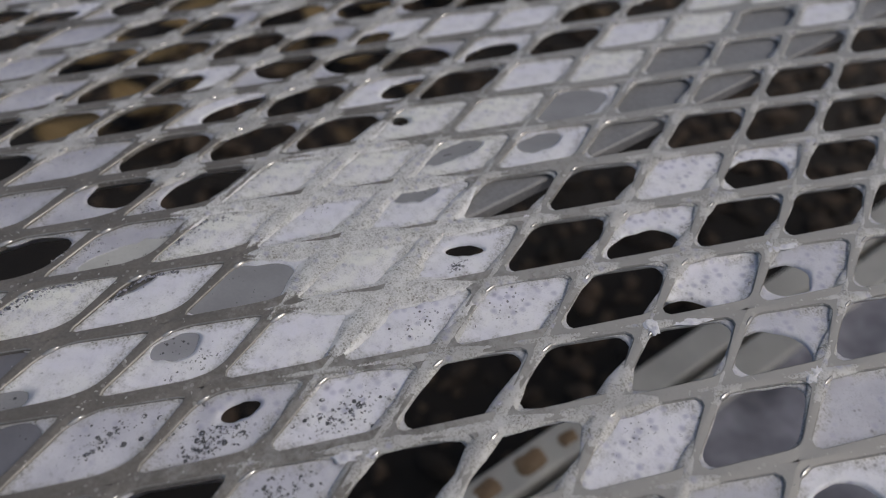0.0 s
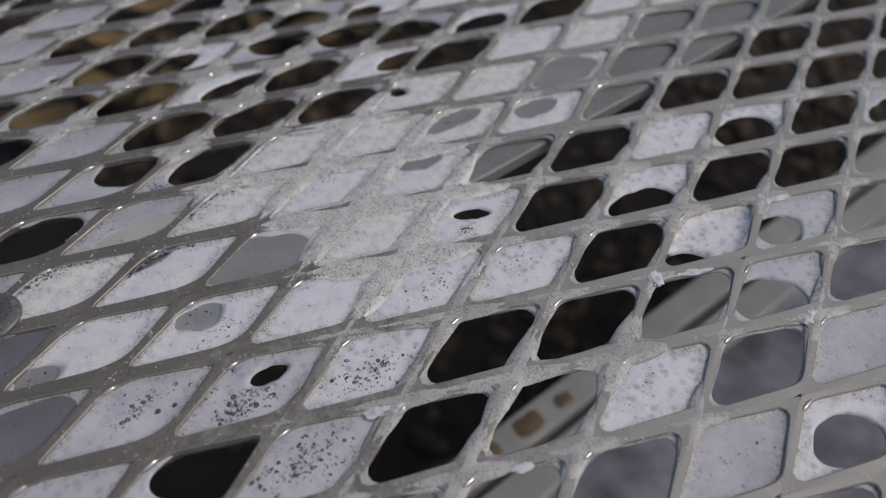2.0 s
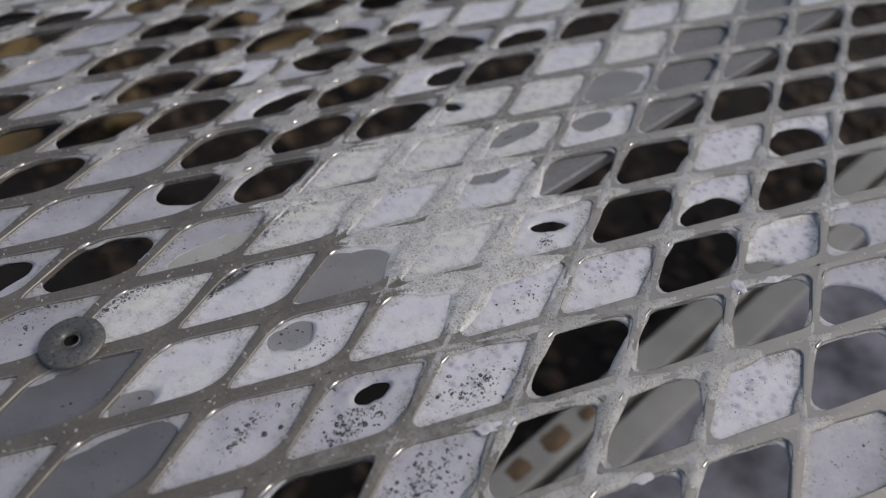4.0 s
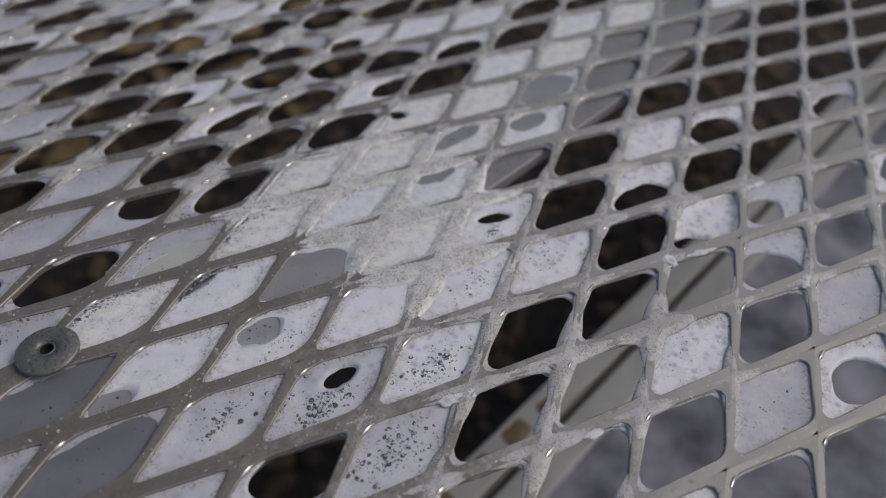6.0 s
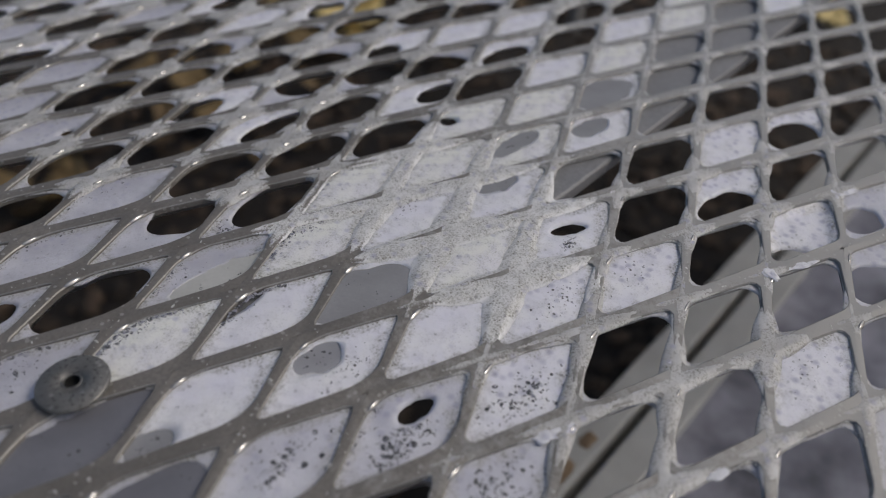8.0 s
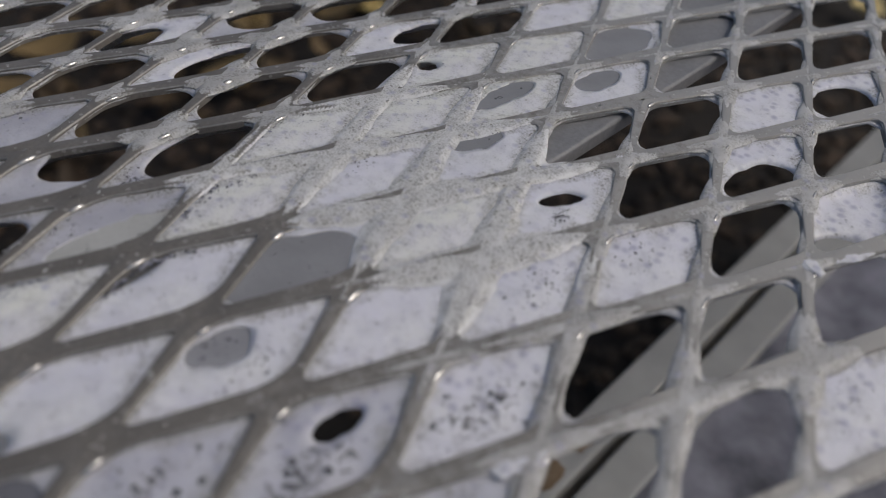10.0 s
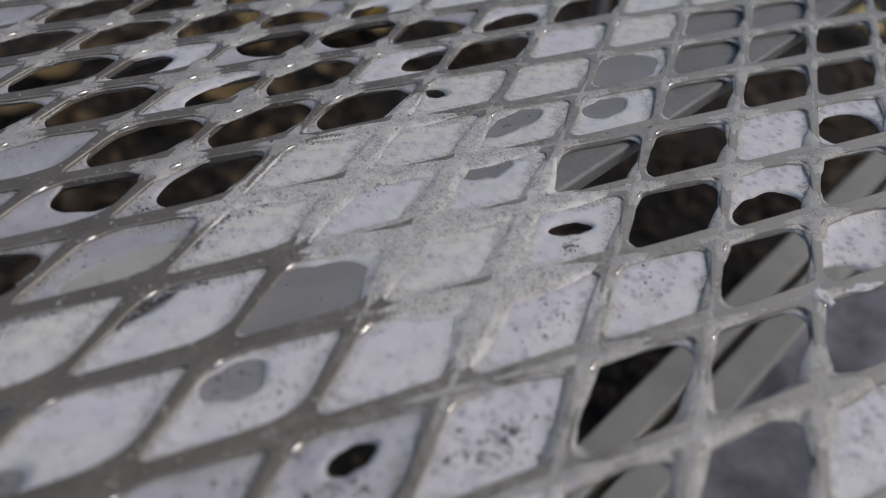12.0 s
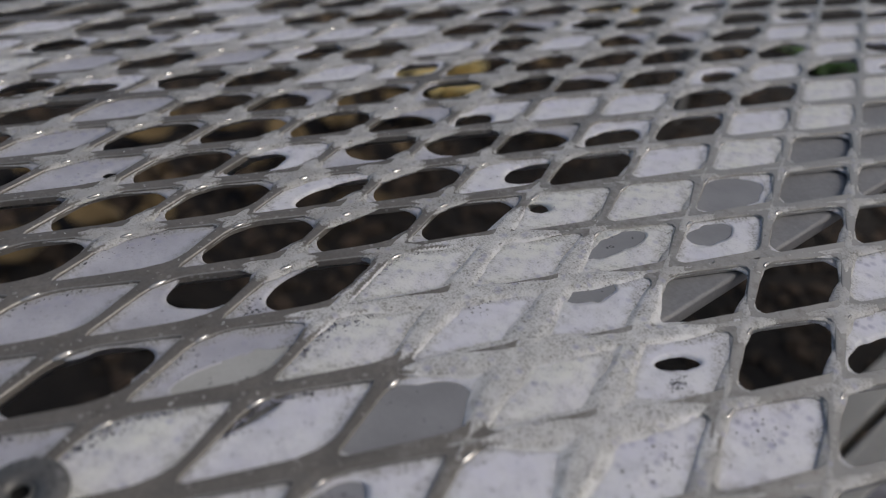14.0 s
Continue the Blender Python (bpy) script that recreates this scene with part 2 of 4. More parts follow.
def box_mesh(name, size, mat, bevel=0.001, hollow=0.0):
    """A box round the origin; hollow: a tube along x with walls of that thickness."""
    bm = bmesh.new()
    if hollow:
        x, y, z = (s / 2 for s in size)
        rings = []
        for px in (-x, x):
            for k in (0, hollow):
                rings.append([bm.verts.new((px, a * (y - k), b * (z - k))) for a, b in ((-1, -1), (1, -1), (1, 1), (-1, 1))])
        for n in range(4):
            q = (n + 1) % 4
            bm.faces.new((rings[0][n], rings[2][n], rings[2][q], rings[0][q]))
            bm.faces.new((rings[1][n], rings[1][q], rings[3][q], rings[3][n]))
            bm.faces.new((rings[0][n], rings[0][q], rings[1][q], rings[1][n]))
            bm.faces.new((rings[2][n], rings[3][n], rings[3][q], rings[2][q]))
        edges = [e for e in bm.edges if abs(e.verts[0].co.x - e.verts[1].co.x) > x and abs(abs(e.verts[0].co.y) - y) < 1e-6]
    else:
        bmesh.ops.create_cube(bm, size=1, matrix=Matrix.Diagonal((*size, 1)))
        edges = bm.edges[:]
    bmesh.ops.bevel(bm, geom=edges, offset=bevel, segments=3, affect="EDGES", profile=0.5)
    bmesh.ops.recalc_face_normals(bm, faces=bm.faces)
    me = bpy.data.meshes.new(name)
    bm.to_mesh(me)
    bm.free()
    me.materials.append(mat)
    return me


def lathe_mesh(name, profile, mat, steps=48):
    verts = [(r * math.cos(2 * math.pi * k / steps), r * math.sin(2 * math.pi * k / steps), z) for r, z in profile for k in range(steps)]
    faces = [(a * steps + k, a * steps + (k + 1) % steps, (a + 1) * steps + (k + 1) % steps, (a + 1) * steps + k)
             for a in range(len(profile) - 1) for k in range(steps)]
    return as_mesh(name, verts, faces, mat)


# ---- ground ----
TOP = 0.80          # upper face of the bench mesh
LONG, SHORT = 0.062, 0.02836   # diagonals of one diamond
HA, HB = LONG / 2, SHORT / 2
SIDE = HA * HB / math.hypot(HA, HB)   # from a diamond's middle to its side
HALF = 0.002        # half a strand's width

ground = tagged(new("ground", as_mesh("ground", [(-400, -400, 0), (400, -400, 0), (400, 400, 0), (-400, 400, 0)], [(0, 1, 2, 3)], SOIL, False)),
                "dark brown bare soil under and around the bench", "ground", kind="structure")


def chips(count, x0, x1, y0, y1, seed):
    """Bits of bark and small stones, joined."""
    rng = np.random.default_rng(seed)
    base = bmesh.new()
    bmesh.ops.create_icosphere(base, subdivisions=1, radius=1)
    bv = np.array([v.co[:] for v in base.verts])
    bf = np.array([[v.index for v in f.verts] for f in base.faces])
    base.free()
    verts, faces = [], []
    for k in range(count):
        s = rng.uniform(0.006, 0.02) * np.array([rng.uniform(0.8, 2.0), 1, rng.uniform(0.35, 0.7)])
        a = rng.uniform(0, 6.28)
        p = bv * s * rng.uniform(0.75, 1.2, (len(bv), 1))
        p = np.stack([p[:, 0] * math.cos(a) - p[:, 1] * math.sin(a), p[:, 0] * math.sin(a) + p[:, 1] * math.cos(a), p[:, 2]], 1)
        p += (rng.uniform(x0, x1), rng.uniform(y0, y1), s[2] * 0.5)
        faces.append(bf + len(verts) * len(bv))
        verts.append(p)
    return as_mesh("bark_mulch", np.concatenate(verts), np.concatenate(faces), BARK, False)


tagged(new("bark_mulch", chips(4200, 0.1, 2.3, -0.5, 2.2, 5)), "loose dark brown bark chips and stones on soil", "mulch", kind="stuff")


def blade(length, width, curl, mat, name="leaf", rows=7):
    """A leaf: pointed, folded along its rib, curled."""
    verts, faces = [], []
    for r in range(rows):
        t = r / (rows - 1)
        w = width * math.sin(math.pi * (0.06 + 0.9 * t)) ** 0.8
        for c in range(5):
            u = c / 2 - 1
            verts.append(((t - 0.5) * length, u * w / 2, abs(u) * width * 0.16 + curl * length * (t - 0.5) ** 2 * 2 + 0.002))
    for r in range(rows - 1):
        for c in range(4):
            a = r * 5 + c
            faces.append((a, a + 1, a + 6, a + 5))
    me = as_mesh(name, verts, faces, mat)
    return me


def fallen_leaf(x, y, z, length, width, turn, curl, tilt=8, mat=None, words="fallen golden yellow leaf lying on dark mulch"):
    ob = new("fallen_leaf", blade(length, width, curl, mat or LEAF_GOLD))
    ob.matrix_basis = pose(x, y, z, tilt, -tilt * 0.5, turn)
    mod = ob.modifiers.new("thickness", "SOLIDIFY")
    mod.thickness = 0.0006
    return tagged(ob, words, "leaf", "fallen leaves on the ground")


def litter(count, x0, x1, y0, y1, seed):
    """Dry leaves strewn over the soil, joined."""
    rng = np.random.default_rng(seed)
    one = blade(1.0, 0.6, 0.5, LEAF_TAN, "leaf_shape")
    bv = np.array([v.co[:] for v in one.vertices])
    bf = np.array([list(p.vertices) for p in one.polygons])
    bpy.data.meshes.remove(one)
    verts, faces = [], []
    for k in range(count):
        p = bv * rng.uniform(0.04, 0.1)
        m = np.array(Euler((rng.uniform(-0.4, 0.4), rng.uniform(-0.4, 0.4), rng.uniform(0, 6.28))).to_matrix())
        verts.append(p @ m.T + (rng.uniform(x0, x1), rng.uniform(y0, y1), 0.028))
        faces.append(bf + k * len(bv))
    return as_mesh("leaf_litter", np.concatenate(verts), np.concatenate(faces), LEAF_TAN)


tagged(new("leaf_litter", litter(150, 0.3, 2.6, 0.95, 2.4, 9)), "dry tan and brown leaves strewn on soil", "leaves", kind="stuff")
for row in ((1.38, 1.46, 0.03, 0.3, 0.21, 35, 0.3), (1.47, 1.56, 0.03, 0.26, 0.17, 100, 0.3), (1.07, 1.56, 0.03, 0.09, 0.06, 10, 0.6), (1.02, 1.48, 0.03, 0.09, 0.06, 70, 0.5),
            (1.29, 1.60, 0.03, 0.12, 0.07, -30, 0.6), (1.30, 1.33, 0.025, 0.12, 0.07, 60, 0.3), (2.40, 0.40, 0.03, 0.15, 0.1, 20, 0.4), (2.42, 0.53, 0.03, 0.13, 0.1, 80, 0.4),
            (2.36, 1.57, 0.03, 0.17, 0.11, 50, 0.5), (2.28, 1.63, 0.03, 0.14, 0.08, 130, 0.5)):
    fallen_leaf(*row)
for k, (x, y) in enumerate(((0.8, 1.24), (0.29, 1.6), (0.82, 1.42), (0.3, 1.31), (0.4, 1.5), (0.72, 1.54), (0.39, 1.22), (1.08, 1.57), (1.19, 1.36), (0.16, 1.28), (0.55, 1.62), (0.98, 1.44))):
    fallen_leaf(x, y, 0.035, 0.15 + 0.02 * (k % 3), 0.1, 37 * k, 0.4, 8, LEAF_DRY, "dry curled tan leaf lying on dark mulch")

weed = tagged(new("flowering_weed"), "low green weed with a yellow flower on the soil", "plant")
weed.matrix_basis = pose(2.66, 0.93, 0)
for k in range(9):
    part("leaf", blade(0.16, 0.05, -0.4, LEAF_GREEN), weed, "", pose(0, 0, 0.03, 0, 0, k * 41) @ pose(0.09, 0, 0, 0, -22 - 4 * (k % 4), 0))
bloom = part("flower", lathe_mesh("flower", [(0.001, 0.012), (0.02, 0.014), (0.045, 0.006), (0.05, -0.004), (0.03, -0.008), (0.001, -0.01)], PETAL, 20), weed, "yellow flower head", pose(0.01, 0.02, 0.13))
part("stem", lathe_mesh("stem", [(0.004, 0.0), (0.003, 0.12), (0.0005, 0.121)], LEAF_GREEN, 10), weed, "", pose(0.01, 0.02, 0))


# ---- bench: expanded metal on a square tube ----
bench = tagged(new("greenhouse_bench"), "greenhouse bench with a dull zinc expanded metal top", "bench")
BX0, BX1, BY0, BY1 = -0.62, 1.86, -0.47, 0.97


def sag(y):
    """The sheet hangs a little lower away from the bar that carries it."""
    y = np.asarray(y, float)
    return -0.053 * np.maximum(0, -y - 0.04) - 0.0095 * np.maximum(0, y - 0.015)


def settle(ob):
    """Lets a mesh that lies in the sheet follow its sag."""
    n = len(ob.data.vertices)
    co = np.empty(n * 3)
    ob.data.vertices.foreach_get("co", co)
    co = co.reshape(n, 3)
    co[:, 2] += sag(co[:, 1] + ob.matrix_basis.translation.y + (ob.parent.matrix_basis.translation.y if ob.parent else 0))
    ob.data.vertices.foreach_set("co", co.ravel())
    ob.data.update()


def cell_middle(i, j):
    return (i + j + 1) * HA, (j - i) * HB


def worn(i, j):
    """Towards one end of the sheet the openings lose their sharp ends."""
    x, y = cell_middle(i, j)
    return min(1.0, max(0.0, (x - y - 0.10) / 0.09))


def opening(steps, grow=0.0, blunt=0.3, tip=None):
    """Outline of one opening round its middle: tight at its ends, wide in the curve at its flanks, one flank set farther along."""
    tip = tip or 0.0007 + 0.0014 * blunt
    flank, skew = 0.0185 - 0.0085 * blunt, 0.0040
    scale = (SIDE - HALF) / SIDE
    a, b = HA * scale, HB * scale
    corners = [((a, 0), tip), ((0, b), flank), ((-a, 0), tip), ((skew, -b), flank)]
    pts = []
    for k, (corner, r) in enumerate(corners):
        c = np.array(corner)
        u, v = np.array(corners[k - 1][0]) - c, np.array(corners[(k + 1) % 4][0]) - c
        u, v = u / np.hypot(*u), v / np.hypot(*v)
        half = math.acos(u @ v) / 2
        middle = c + (u + v) / np.hypot(*(u + v)) * r / math.sin(half)
        start = math.atan2(*(c + u * r / math.tan(half) - middle)[::-1])
        for q in range(13):
            t = start + (math.pi - 2 * half) * q / 12
            pts.append(middle + (r + grow) * np.array([math.cos(t), math.sin(t)]))
    pts = np.array(pts)
    pts = np.roll(pts, -6, axis=0)
    ring = np.vstack([pts, pts[:1]])
    run = np.concatenate([[0], np.cumsum(np.hypot(*np.diff(ring, axis=0).T))])
    at = np.linspace(0, run[-1], steps, endpoint=False)
    return np.stack([np.interp(at, run, ring[:, 0]), np.interp(at, run, ring[:, 1])], 1)


def diamond_edge(pts):
    """The points pushed out from the middle to the diamond's sides."""
    return pts / (np.abs(pts[:, :1]) / HA + np.abs(pts[:, 1:]) / HB)


def expanded_metal(cells, steps, fine):
    lean = 0.14     # the strands lean a little, all the same way
    k = np.arange(steps)
    verts, every, done = [], [], {}
    for n, (i, j) in enumerate(cells):
        blunt = round(worn(i, j), 1)
        if blunt not in done:
            inner = opening(steps, 0.0, blunt)
            outer = diamond_edge(inner)
            lip = opening(steps, 0.0003, blunt)
            shoulder = inner + (outer - inner) * 0.55
            if fine:
                rings = [(outer, 0.00012), (shoulder, 0.0001), (lip, 0.00004), (inner, -0.0003), (inner, -0.0022), (outer, -0.0022)]
            else:
                rings = [(outer, 0.0), (inner, -0.0002), (inner, -0.0022)]
            done[blunt] = np.concatenate([np.column_stack([pts, z - (outer - pts)[:, 1] * lean]) for pts, z in rings])
            faces = np.concatenate([np.stack([r * steps + k, (r + 1) * steps + k, (r + 1) * steps + (k + 1) % steps, r * steps + (k + 1) % steps], 1) for r in range(len(rings) - 1)])
        verts.append(done[blunt] + (*cell_middle(i, j), 0))
        every.append(faces + n * len(done[blunt]))
    me = as_mesh("expanded_metal", np.concatenate(verts), np.concatenate(every), MESH_METAL)
    me.materials.append(EDGE_METAL)
    if fine:             # the bevel along each opening has its sky highlight put into a paler colour
        me.polygons.foreach_set("material_index", np.tile(np.repeat([0, 0, 1, 0, 0], steps), len(cells)))
    me.set_sharp_from_angle(angle=radians(33))
    return me


near_cells, far_cells = [], []
for i in range(-50, 60):
    for j in range(-50, 60):
        x, y = cell_middle(i, j)
        if BX0 < x < BX1 and BY0 < y < BY1:
            (near_cells if -0.16 < x < 0.85 and -0.3 < y < 0.62 else far_cells).append((i, j))
part("mesh_sheet", expanded_metal(near_cells, 52, True), bench, "dull grey expanded metal with wet froth on its strands", pose(0, 0, TOP))
part("mesh_sheet", expanded_metal(far_cells, 16, False), bench, "dull grey expanded metal", pose(0, 0, TOP))

for ob in bench.children:
    settle(ob)

# flat profile under the sheet, and the bench's frame and legs
BEAM_Y, BEAM_WIDE, BEAM_HIGH = -0.0125, 0.059, 0.006
part("support_bar", box_mesh("support_bar", (BX1 - BX0 - 0.06, BEAM_WIDE, BEAM_HIGH), BEAM_METAL, 0.0012, 0.002), bench, "satin grey aluminium flat profile",
     pose((BX0 + BX1) / 2, BEAM_Y, TOP - 0.0028 - BEAM_HIGH / 2))
for y in (BY0, BY1):
    part("edge_rail", box_mesh("edge_rail", (BX1 - BX0 + 0.03, 0.03, 0.06), BEAM_METAL, 0.002), bench, "", pose((BX0 + BX1) / 2, y, TOP - 0.0025 - 0.03))
for x in (BX0, BX1):
    part("end_rail", box_mesh("end_rail", (0.03, BY1 - BY0 - 0.03, 0.06), BEAM_METAL, 0.002), bench, "", pose(x, (BY0 + BY1) / 2, TOP - 0.0025 - 0.03))
    for y in (BY0, BY1):
        part("leg", box_mesh("leg", (0.04, 0.028, TOP - 0.0625), BEAM_METAL, 0.002), bench, "", pose(x, y, (TOP - 0.0625) / 2))

# large washer that clamps the sheet to the tube
washer = tagged(new("washer"), "round steel washer with a hollow rivet holding the sheet", "washer")
washer.matrix_basis = pose(0.0106, -0.0002, TOP + 0.0009, 1.5, -1.5, 0)
part("disc", lathe_mesh("disc", [(0.0026, 0.0), (0.0089, 0.0), (0.0093, 0.0004), (0.0093, 0.0011), (0.0089, 0.0015), (0.006, 0.0017), (0.0026, 0.0018), (0.0026, 0.0)], WASHER_METAL), washer)
part("rivet", lathe_mesh("rivet", [(0.0027, 0.0012), (0.0026, 0.0018), (0.0022, 0.0020), (0.0021, 0.0018), (0.00205, 0.0015)], WASHER_METAL, 32), washer, "bright rolled rivet edge")
# shallow floor; the depth of the hole is painted as shade
part("bore", lathe_mesh("bore", [(0.00205, 0.0015), (0.002, -0.0003), (0.0001, -0.0004)], BORE_SHADE, 32), washer, "shallow rivet hole with its shade painted near black")

# ---- lower rails and tray below the bench top ----
LOW = TOP - 0.238
def long_rail(label, y0, y1, height, bevel):
    ob = new("lower_rail", box_mesh("lower_rail", (2.44, y1 - y0, height), RAIL_PAINT, bevel))
    ob.matrix_basis = pose((BX0 + BX1) / 2, (y0 + y1) / 2, LOW - height / 2)
    return tagged(ob, label, "rail", "rails under the bench")


rail = long_rail("wet grey rail with rust-brown deposits under the bench", -0.0525, -0.0300, 0.03, 0.002)
long_rail("wet pale grey rail beside a dark gap under the bench", -0.0820, -0.0590, 0.03, 0.002)
for x, y, sx, sy in ((0.191, 0.001, 0.017, 0.012), (0.224, 0.0, 0.022, 0.014), (0.254, -0.001, 0.014, 0.009), (0.155, 0.002, 0.015, 0.01)):
    rng = np.random.default_rng(int(x * 1000))
    ring = [(sx / 2 * math.copysign(abs(math.cos(a)) ** 0.45, math.cos(a)) * rng.uniform(0.88, 1.1), sy / 2 * math.copysign(abs(math.sin(a)) ** 0.45, math.sin(a)) * rng.uniform(0.88, 1.1)) for a in np.linspace(0, 2 * math.pi, 28, endpoint=False)]
    verts = [(0, 0, 0.0006)] + [(px * 0.9, py * 0.9, 0.0006) for px, py in ring] + [(px, py, -0.0002) for px, py in ring]
    n = len(ring)
    faces = [(0, 1 + k, 1 + (k + 1) % n) for k in range(n)] + [(1 + k, 1 + n + k, 1 + n + (k + 1) % n, 1 + (k + 1) % n) for k in range(n)]
    part("deposit", as_mesh("deposit", verts, faces, RUST), rail, "rust-brown dried deposit", pose(x - (BX0 + BX1) / 2, y, 0.015))


def slurry(x0, x1, y0, y1, nx, ny):
    """A tray's wet, lumpy filling."""
    xs, ys = np.linspace(x0, x1, nx), np.linspace(y0, y1, ny)
    verts = [(x, y, 0.006 * noise.noise((x * 14, y * 14, 3)) + 0.003 * noise.noise((x * 45, y * 45, 7))) for y in ys for x in xs]
    faces = [(r * nx + c, r * nx + c + 1, (r + 1) * nx + c + 1, (r + 1) * nx + c) for r in range(ny - 1) for c in range(nx - 1)]
    return as_mesh("slurry", verts, faces, TRAY_WET)


tray = tagged(new("drip_tray"), "shallow tray of bluish grey foam water under the bench", "tray")
tray.matrix_basis = pose(0, 0, LOW - 0.03)
part("slurry", slurry(-0.3, 1.5, -0.455, -0.0815, 150, 34), tray, "bluish grey wet foam slurry", pose(0, 0, 0.022))
part("base", box_mesh("base", (1.82, 0.38, 0.004), RAIL_PAINT, 0.0005), tray, "", pose(0.6, -0.273, -0.004))
part("side", box_mesh("side", (1.82, 0.004, 0.03), RAIL_PAINT, 0.0005), tray, "", pose(0.6, -0.462, 0.013))

# ---- foam in the openings ----
WHITE = [(-1, 0), (3, -1), (2, -2), (4, -2), (4, -1), (5, -1), (7, -3), (8, -4), (9, -3), (6, 1), (-2, 2), (-2, 3), (-5, 6), (-5, 7), (3, 4), (2, 6),
         (1, 6), (0, 9), (-3, 8), (-5, 9), (-6, 10), (-7, 9), (4, -3), (0, -2), (-1, -1), (7, 5), (4, 5), (2, 1), (-3, 2), (-4, 3), (2, -3), (5, -5), (8, -6)]
CREAM = [(0, 0), (3, 0), (1, 1), (1, 2), (2, 2), (3, 3), (4, 4), (5, 5), (6, 6), (5, 6)]
# thin foam, its colour darkened as well where less light falls
THIN = [(-1, 0), (-2, 2), (-2, 3), (-5, 6), (-5, 7), (0, -2), (-1, -1), (-3, 2), (-4, 3), (-7, 9), (-5, 9), (8, -4), (9, -3)]
# foam full of open bubbles, also greyed in colour for the dimmer light there
DIMMED = [(2, -2), (3, -2), (4, -3), (2, -3), (3, -3), (8, -1), (8, -2), (-1, 0)]
# grey liquid film stretched over the hole
FILMED = [(0, -1), (1, -2), (0, 1), (2, 0), (2, -1), (1, -1), (3, 1), (3, 2), (4, 2), (4, 3)]
OPEN = [(6, -1), (5, -2), (6, -2), (6, -3), (5, -3), (7, -2), (7, -4), (8, 1), (9, 0), (9, -1), (9, -2), (4, 1),
        (5, 2), (5, 3), (5, 4), (6, 4), (6, 5), (1, 3), (0, 3), (-1, 3), (-2, 4), (-3, 3), (-4, 4), (-3, 4), (-3, 5), (2, 4), (3, 5), (4, 6), (0, 4),
        (1, 5), (0, 5), (3, 6), (2, 7), (-1, 5), (1, 7), (2, 8), (-1, 6), (0, 7), (1, 8), (2, 9), (-2, 6), (-1, 7), (0, 8), (1, 9), (-3, 6), (-2, 7),
        (-1, 8), (-4, 6), (-3, 7), (-1, 9), (-4, 7), (-1, 10), (-4, 8), (-2, 10), (-5, 8), (-6, 9), (10, 0), (10, 1), (9, 2), (10, 3), (8, 2), (7, 2),
        (8, 3), (9, 4), (7, 3), (8, 4), (6, -4), (9, -5), (8, -5), (7, 4), (-7, 10), (6, 3)]
# foam with a hole: middle along and across the opening, length, width (mm), turn, kind
HOLED = {
    (0, -1): (-1.0, -0.5, 46, 20.5, -5, "thin"), (1, -2): (-1.0, -0.8, 45, 20, -6, "thin"),
    (4, 0): (2.4, 1.2, 14.0, 5.2, -30, "white"), (3, -2): (5.6, 2.3, 12.5, 5.4, -4, "white"), (2, 0): (-4.6, -0.2, 38, 21, -9, "white"),
    (2, -1): (-1.0, 4.6, 17, 9.5, 0, "white"), (3, 1): (5.0, 6.0, 16, 8, -14, "white"), (3, 2): (0.6, 3.8, 26, 8.5, -2, "cream"),
    (4, 2): (-0.5, 4.2, 23, 10, -6, "white"), (1, -1): (-17.5, -0.8, 14, 9, -8, "white"), (1, 0): (-1.5, 8.9, 22, 3.4, 6, "white"),
    (-1, 1): (0.0, 0.5, 38, 19, -7, "thin"), (0, 1): (4.5, -7.0, 42, 12, -14, "thin"), (3, -3): (10, 0.0, 32, 17, -20, "white"),
    (8, -2): (-6.0, -1.0, 26, 17, -20, "white"), (8, -1): (-8.5, 0.8, 18, 13, -14, "white"), (8, -3): (-1.0, -1.0, 42, 20, -8, "thin"),
    (6, 0): (-7.0, -3.4, 30, 14, -18, "white"), (7, -1): (-16.0, -3.5, 20, 13, -20, "deep"), (0, 2): (5.5, -0.5, 33, 18, -6, "thin"), (7, 1): (-5.0, -1.6, 29, 16.5, -14, "white"), (9, -4): (-0.5, -2.8, 24, 18, -20, "white"),
    (2, 3): (-6.2, 5.6, 7.0, 6.5, 0, "cream"), (-4, 5): (9.0, -4.5, 5.0, 4.5, 0, "thin"), (-1, 2): (12, 0.5, 28, 18, -10, "thin"),
    (-1, 4): (6, -3.0, 34, 12, 0, "white"), (1, 4): (10, -3.0, 26, 12, 0, "white"), (-2, 5): (-8, 2.0, 24, 12, 0, "white"), (2, 5): (-4, -2, 30, 14, 0, "white"),
    (0, 6): (-10, 0, 20, 12, 0, "white"), (4, 3): (-2, 1.5, 36, 17, -4, "white"), (9, 1): (-4, -2, 28, 14, 0, "thin"), (7, 0): (-3, -0.5, 42, 20, -6, "white"), (8, 0): (-2, -0.5, 44, 20.5, -4, "thin"), (5, 1): (-1, -0.6, 44, 20.5, -6, "thin"), (5, 0): (-1, -0.6, 45, 20.5, -6, "thin"), (6, 2): (-1, -0.5, 43, 20, -6, "thin"), (-6, 8): (-6, 0, 26, 14, 0, "white"),
    (-4, 9): (8, 0, 28, 13, 0, "white"), (-2, 1): (-4, 2, 36, 14, 0, "thin"), (1, -3): (6, 0, 20, 10, 0, "white"), (-2, 8): (4, 0, 24, 14, 0, "white"),
}
